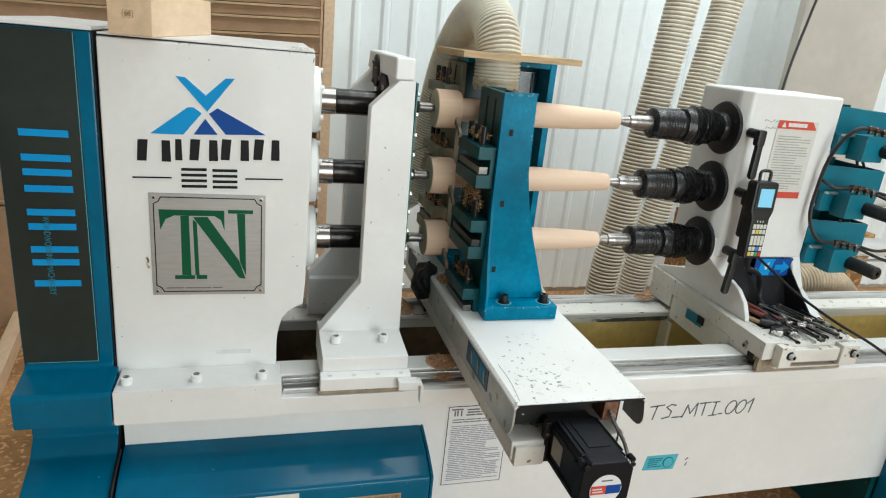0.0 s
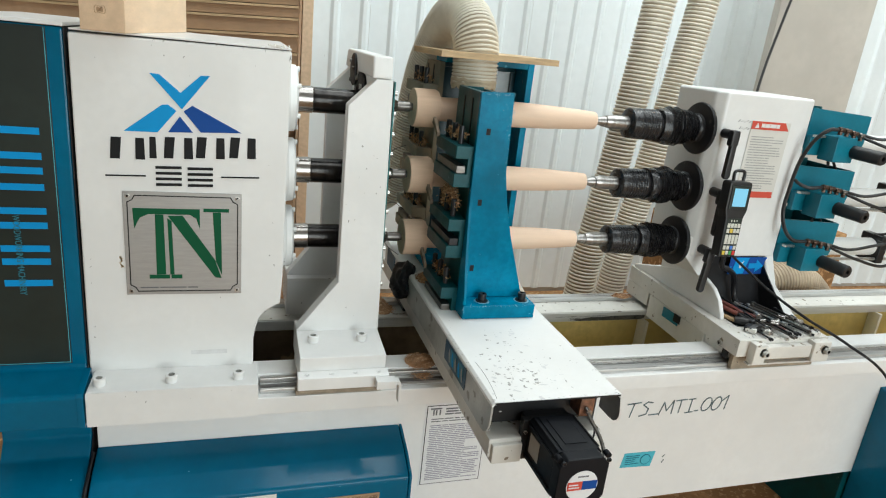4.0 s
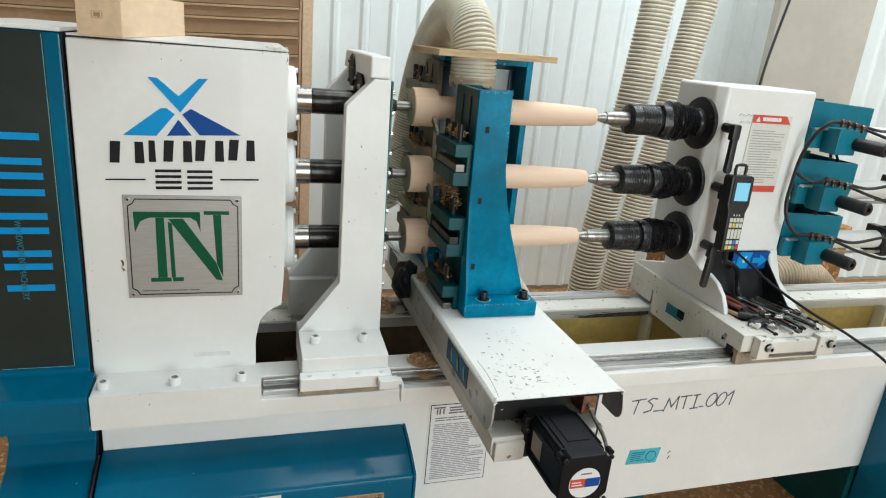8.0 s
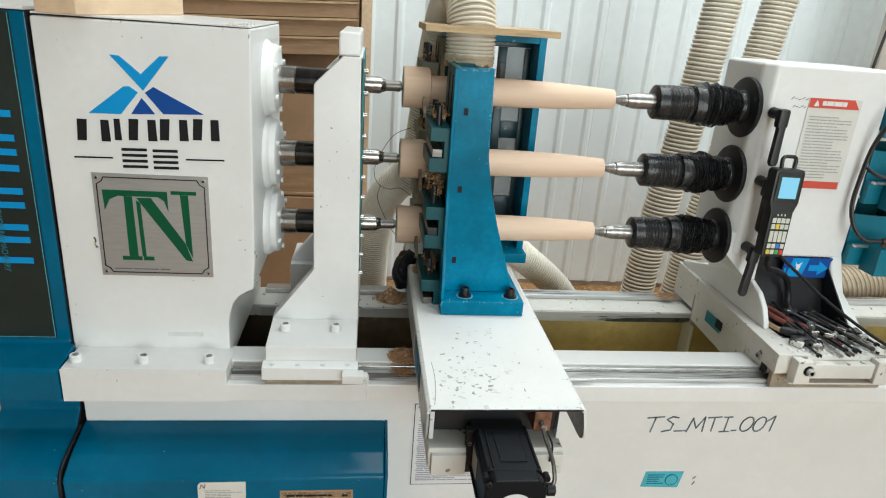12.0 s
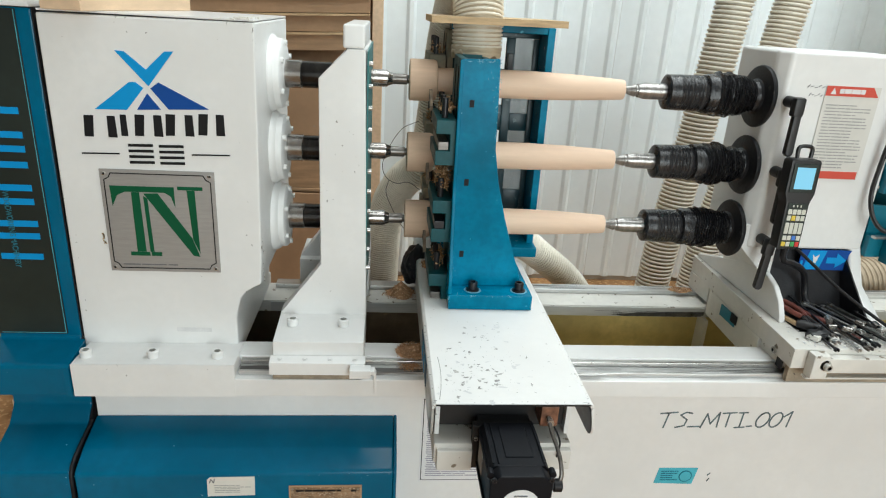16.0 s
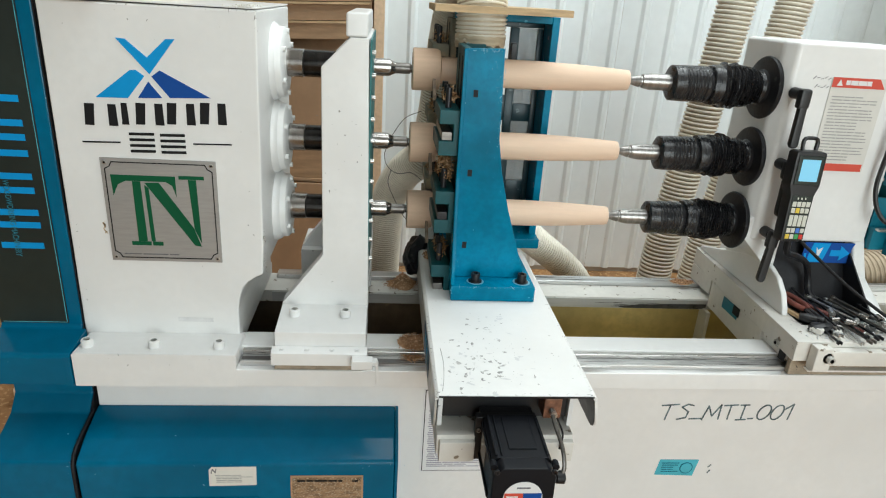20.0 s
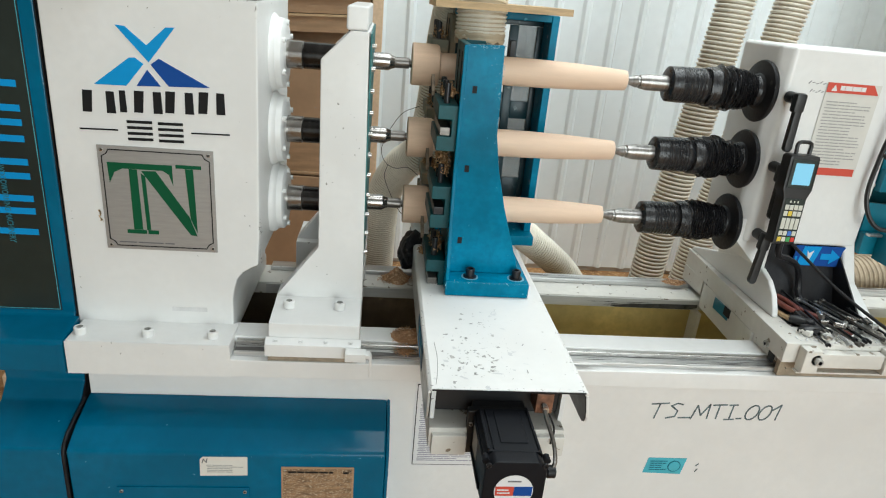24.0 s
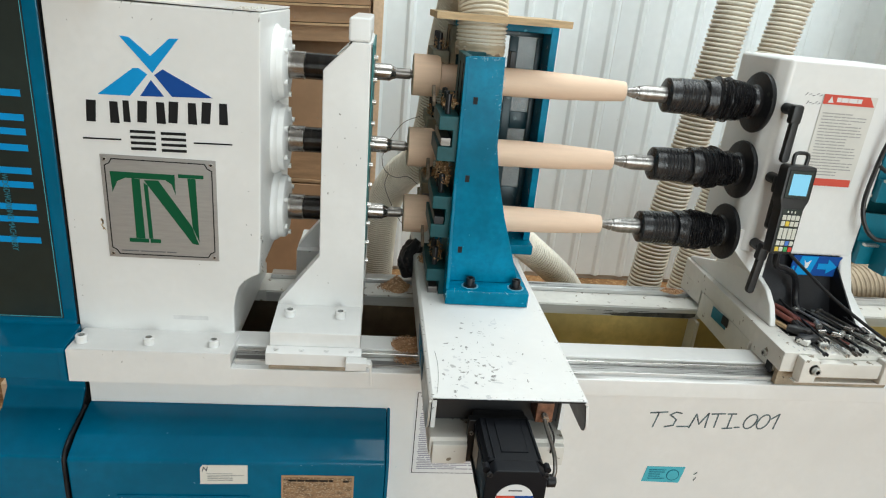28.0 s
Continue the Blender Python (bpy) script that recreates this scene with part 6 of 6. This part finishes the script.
while zz < 1.44:
    t = rng.choice((0.055, 0.065, 0.075, 0.085))
    solid("veneer_board", sagging_board(-1.69, 0.285, 2.045 + rng.uniform(0, 0.012), 2.27, zz, t - 0.014, 0.012, 0.055), rng.choice((SHELFWOOD, CARD, CARD)), "thick brown board in a stack on the rack", "board", "boards on the rack")
    solid("veneer_board", sagging_board(-1.69, 0.285, 2.022 + rng.uniform(0, 0.012), 2.27, zz + t - 0.0135, 0.010, 0.012, 0.055), PLY, "thin pale sagging board between the stacked boards", "board", "boards on the rack")
    zz += t
for x0, x1, mat in ((-1.69, -0.98, CARD), (-0.975, 0.20, CARD)):
    solid("brown_panel", box(x0, x1, 2.055, 2.085, 0.417, 1.035, 0.003), mat, "plain brown panel standing on the rack", "panel", "panels on the rack")
solid("brown_panel", box(-0.4, 0.285, 2.035, 2.05, 0.417, 0.63, 0.003), SHELFWOOD, "low dark brown panel standing on the rack", "panel", "panels on the rack")
solid("plywood_sheet", box(-1.5, 0.29, 1.985, 2.0, FLOOR_Z, 0.40, 0.002), CARD, "brown board leaning on the rack", "board")
solid("grey_board", box(2.77, 3.42, 1.75, 1.80, FLOOR_Z, 2.6, 0.004), PLASTER, "tall grey-beige board standing behind the lathe", "board")
solid("wall_cable", tube([(2.90, 1.70, 2.6), (2.84, 1.70, 2.0), (2.765, 1.70, 1.62), (2.71, 1.70, 1.24), (2.70, 1.71, 0.6), (2.70, 1.72, FLOOR_Z + 0.01)], 0.007, 0.03, 8), BLACK, "black cable hanging down behind the lathe", "cable")
solid("timber_beam", box(-0.03, 0.03, 0.0, 1.1, FLOOR_Z, FLOOR_Z + 0.08, 0.004, m=Matrix.Translation((-0.945, 0.92, 0)) @ Matrix.Rotation(radians(8), 4, "Z")), PINE, "pale timber beam lying on the dusty floor", "beam")
solid("cardboard_box", box(1.95, 2.75, 0.95, 1.35, FLOOR_Z, 0.66, 0.006), FLOORMAT, "large dusty brown box behind the tail end", "box")

# ---- sawdust ----
def mound(name, cx, cy, z0, rx, ry, h, seed, label, chips=500):
    rng = random.Random(seed)
    bm = bmesh.new()
    n, rings = 44, 14
    centre = bm.verts.new((cx, cy, z0 + h))
    last = None
    for r in range(1, rings + 1):
        f = r / rings
        ring = []
        for k in range(n):
            a = 2 * math.pi * k / n
            w = 1 + 0.35 * noise.noise((math.cos(a) * 1.7 + seed, math.sin(a) * 1.7, seed))
            x, y = cx + rx * f * w * math.cos(a), cy + ry * f * w * math.sin(a)
            z = z0 + h * (1 - f) ** 1.3 * (1 + 0.4 * noise.noise((x * 40, y * 40, seed))) + 0.05 * h * noise.noise((x * 220, y * 220, seed))
            ring.append(bm.verts.new((x, y, max(z0 + 0.0004, z) if r < rings else z0)))
        for k in range(n):
            if last is None:
                bm.faces.new((centre, ring[k], ring[(k + 1) % n]))
            else:
                bm.faces.new((last[k], ring[k], ring[(k + 1) % n], last[(k + 1) % n]))
        last = ring
    for _ in range(chips):
        a, f = rng.uniform(0, 6.28), math.sqrt(rng.random()) * 1.1
        p = Vector((cx + rx * f * math.cos(a), cy + ry * f * math.sin(a), z0 + max(0.0, h * max(0.0, 1 - f) ** 1.3) + 0.0015))
        chip(bm, p, rng, 0.0034 if rx < 0.2 else 0.014)
    return solid(name, bm, SAWDUST, label, "sawdust", "sawdust piles", kind="stuff", sharp=180)


def chip(bm, p, rng, size=0.007):
    """One curled shaving."""
    l, w = size * rng.uniform(0.6, 1.6), size * rng.uniform(0.25, 0.5)
    m = Matrix.Translation(p) @ Euler((rng.uniform(0, 6), rng.uniform(0, 6), rng.uniform(0, 6))).to_matrix().to_4x4()
    rows = []
    for k in range(4):
        a = k * 0.7
        rows.append((bm.verts.new(m @ Vector((l * math.sin(a) * 0.6, -w / 2, l * (1 - math.cos(a)) * 0.5))), bm.verts.new(m @ Vector((l * math.sin(a) * 0.6, w / 2, l * (1 - math.cos(a)) * 0.5)))))
    for p0, p1 in zip(rows, rows[1:]):
        bm.faces.new((p0[0], p1[0], p1[1], p0[1]))


def shavings(name, centre, spread, count, seed, label, size=0.0062, mat=CHIP, group="shavings on the tool clamps"):
    rng = random.Random(seed)
    bm = bmesh.new()
    for _ in range(count):
        g = [rng.gauss(0, 1) for _ in range(3)]
        far = math.sqrt(sum(v * v for v in g))
        if far > 2.1:
            g = [v * 1.2 / far for v in g]
        chip(bm, Vector([c + v * s for c, v, s in zip(centre, g, spread)]), rng, size)
    return solid(name, bm, mat, label, "wood shavings", group, kind="stuff", sharp=60)


mound("sawdust_pile", 0.486 + CX, 0.082, 0.5785, 0.040, 0.036, 0.013, 11, "soft heap of orange sawdust against the slide")
shavings("sawdust_pile", (0.474 + CX, 0.078, 0.5815), (0.016, 0.021, 0.0016), 1500, 1, "heap of orange sawdust on the front way beside the slide", 0.0036, SAWDUST, "sawdust piles")
shavings("sawdust_pile", (0.476 + CX, 0.042, 0.5662), (0.015, 0.013, 0.0009), 850, 2, "heap of orange sawdust on the front way beside the slide", 0.0034, SAWDUST, "sawdust piles")
mound("sawdust_pile", 0.462 + CX, 0.482, 0.5405, 0.042, 0.038, 0.040, 3, "heap of brown sawdust on the rear rail against the slide")
shavings("sawdust_pile", (0.455 + CX, 0.475, 0.5420), (0.026, 0.020, 0.0009), 900, 8, "loose brown sawdust on the rear rail", 0.0036, SAWDUST, "sawdust piles")
mound("sawdust_pile", 0.531 + CX, 0.262, 0.7225, 0.028, 0.036, 0.028, 4, "sawdust heaped on the slide between the tool posts")
mound("sawdust_pile", 1.285, 0.515, 0.5535, 0.035, 0.020, 0.0025, 5, "sawdust by the tailstock on the rear rail")
mound("sawdust_pile", 1.62, 2.0, FLOOR_Z + 0.0005, 0.5, 0.24, 0.06, 6, "long drift of sawdust on the floor along the wall", 300)
mound("sawdust_pile", 0.9, 1.6, FLOOR_Z + 0.0005, 0.6, 0.4, 0.10, 7, "drift of sawdust on the floor behind the lathe", 300)
for k, z in enumerate(AXES):
    shavings("wood_shavings", (0.532 + CX, 0.15, (z - 0.034, z - 0.020, z - 0.036)[k]), (0.008, 0.034, (0.008, 0.016, 0.007)[k]), (420, 900, 300)[k], 50 + k, "orange wood shavings caught on a tool clamp")
for k, z in enumerate(AXES):
    shavings("wood_shavings", (0.530 + CX, 0.47, z + 0.062), (0.009, 0.040, 0.009), (160, 420, 420)[k], 60 + k, "brown wood shavings caught on a rear tool clamp")
# torn black bellows behind the front post
bm = bmesh.new()
bmesh.ops.create_icosphere(bm, subdivisions=4, radius=1.0)
for v in bm.verts:
    d = v.co.copy()
    f = 1 + 0.45 * noise.noise(d * 1.3) + 0.22 * abs(noise.noise(d * 2.6)) - 0.10 * abs(noise.noise(d * 6.0 + Vector((3, 1, 2))))
    v.co = Vector((0.490 + CX + 0.027 * d.x * f + 0.016 * d.z, 0.345 + 0.055 * d.y * f, 0.692 + 0.045 * d.z * f))
solid("rubber_apron", bm, RUBBER, "crumpled black rubber apron on the slide", "rubber apron")

solid("loose_wire", tube([(0.46, 0.45, 1.045), (0.42, 0.45, 1.026), (0.392, 0.45, 0.988), (0.375, 0.45, 0.95), (0.368, 0.45, 0.93)], 0.0009, 0.006, 5), BLACK, "thin loose black wire by the tool posts", "wire", "loose wires")
solid("loose_wire", tube([(0.368, 0.455, 0.932), (0.372, 0.455, 0.905), (0.387, 0.455, 0.885), (0.41, 0.455, 0.876), (0.44, 0.455, 0.880), (0.47, 0.455, 0.86)], 0.0009, 0.006, 5), BLACK, "thin loose black wire by the tool posts", "wire", "loose wires")
solid("loose_wire", tube([(0.387, 0.457, 0.884), (0.380, 0.457, 0.85), (0.40, 0.457, 0.80), (0.43, 0.457, 0.75), (0.47, 0.457, 0.72)], 0.0009, 0.006, 5), BLACK, "thin loose black wire by the tool posts", "wire", "loose wires")

# ---- profiled sheets of the back wall ----
def sheet_mesh(ribs, z0, z1):
    bm = bmesh.new()
    prof = []
    for k in range(ribs):
        x = k * 0.155
        prof += [(x, 0.0), (x + 0.098, 0.0), (x + 0.101, -0.002), (x + 0.112, -0.013), (x + 0.116, -0.015), (x + 0.134, -0.015), (x + 0.138, -0.013), (x + 0.149, -0.002), (x + 0.152, 0.0)]
    prof.append((ribs * 0.155 - 0.001, 0.0))
    front = [(bm.verts.new((x, y, z0)), bm.verts.new((x, y, z1))) for x, y in prof]
    for (a, b), (c, d) in zip(front, front[1:]):
        bm.faces.new((a, c, d, b))
    me = bpy.data.meshes.new("profiled_sheet")
    bm.to_mesh(me)
    bm.free()
    me.materials.append(SHEET)
    return me


SW = 0.155 * 6
sm = sheet_mesh(6, -0.17, 4.45)
for k in range(12):
    ob = new("profiled_sheet", sm)
    ob.parent = wall_north
    ob.location = (-4.9 + k * SW, WALL_Y + 0.05, 0.0)
    tagged(ob, "white profiled steel sheet")
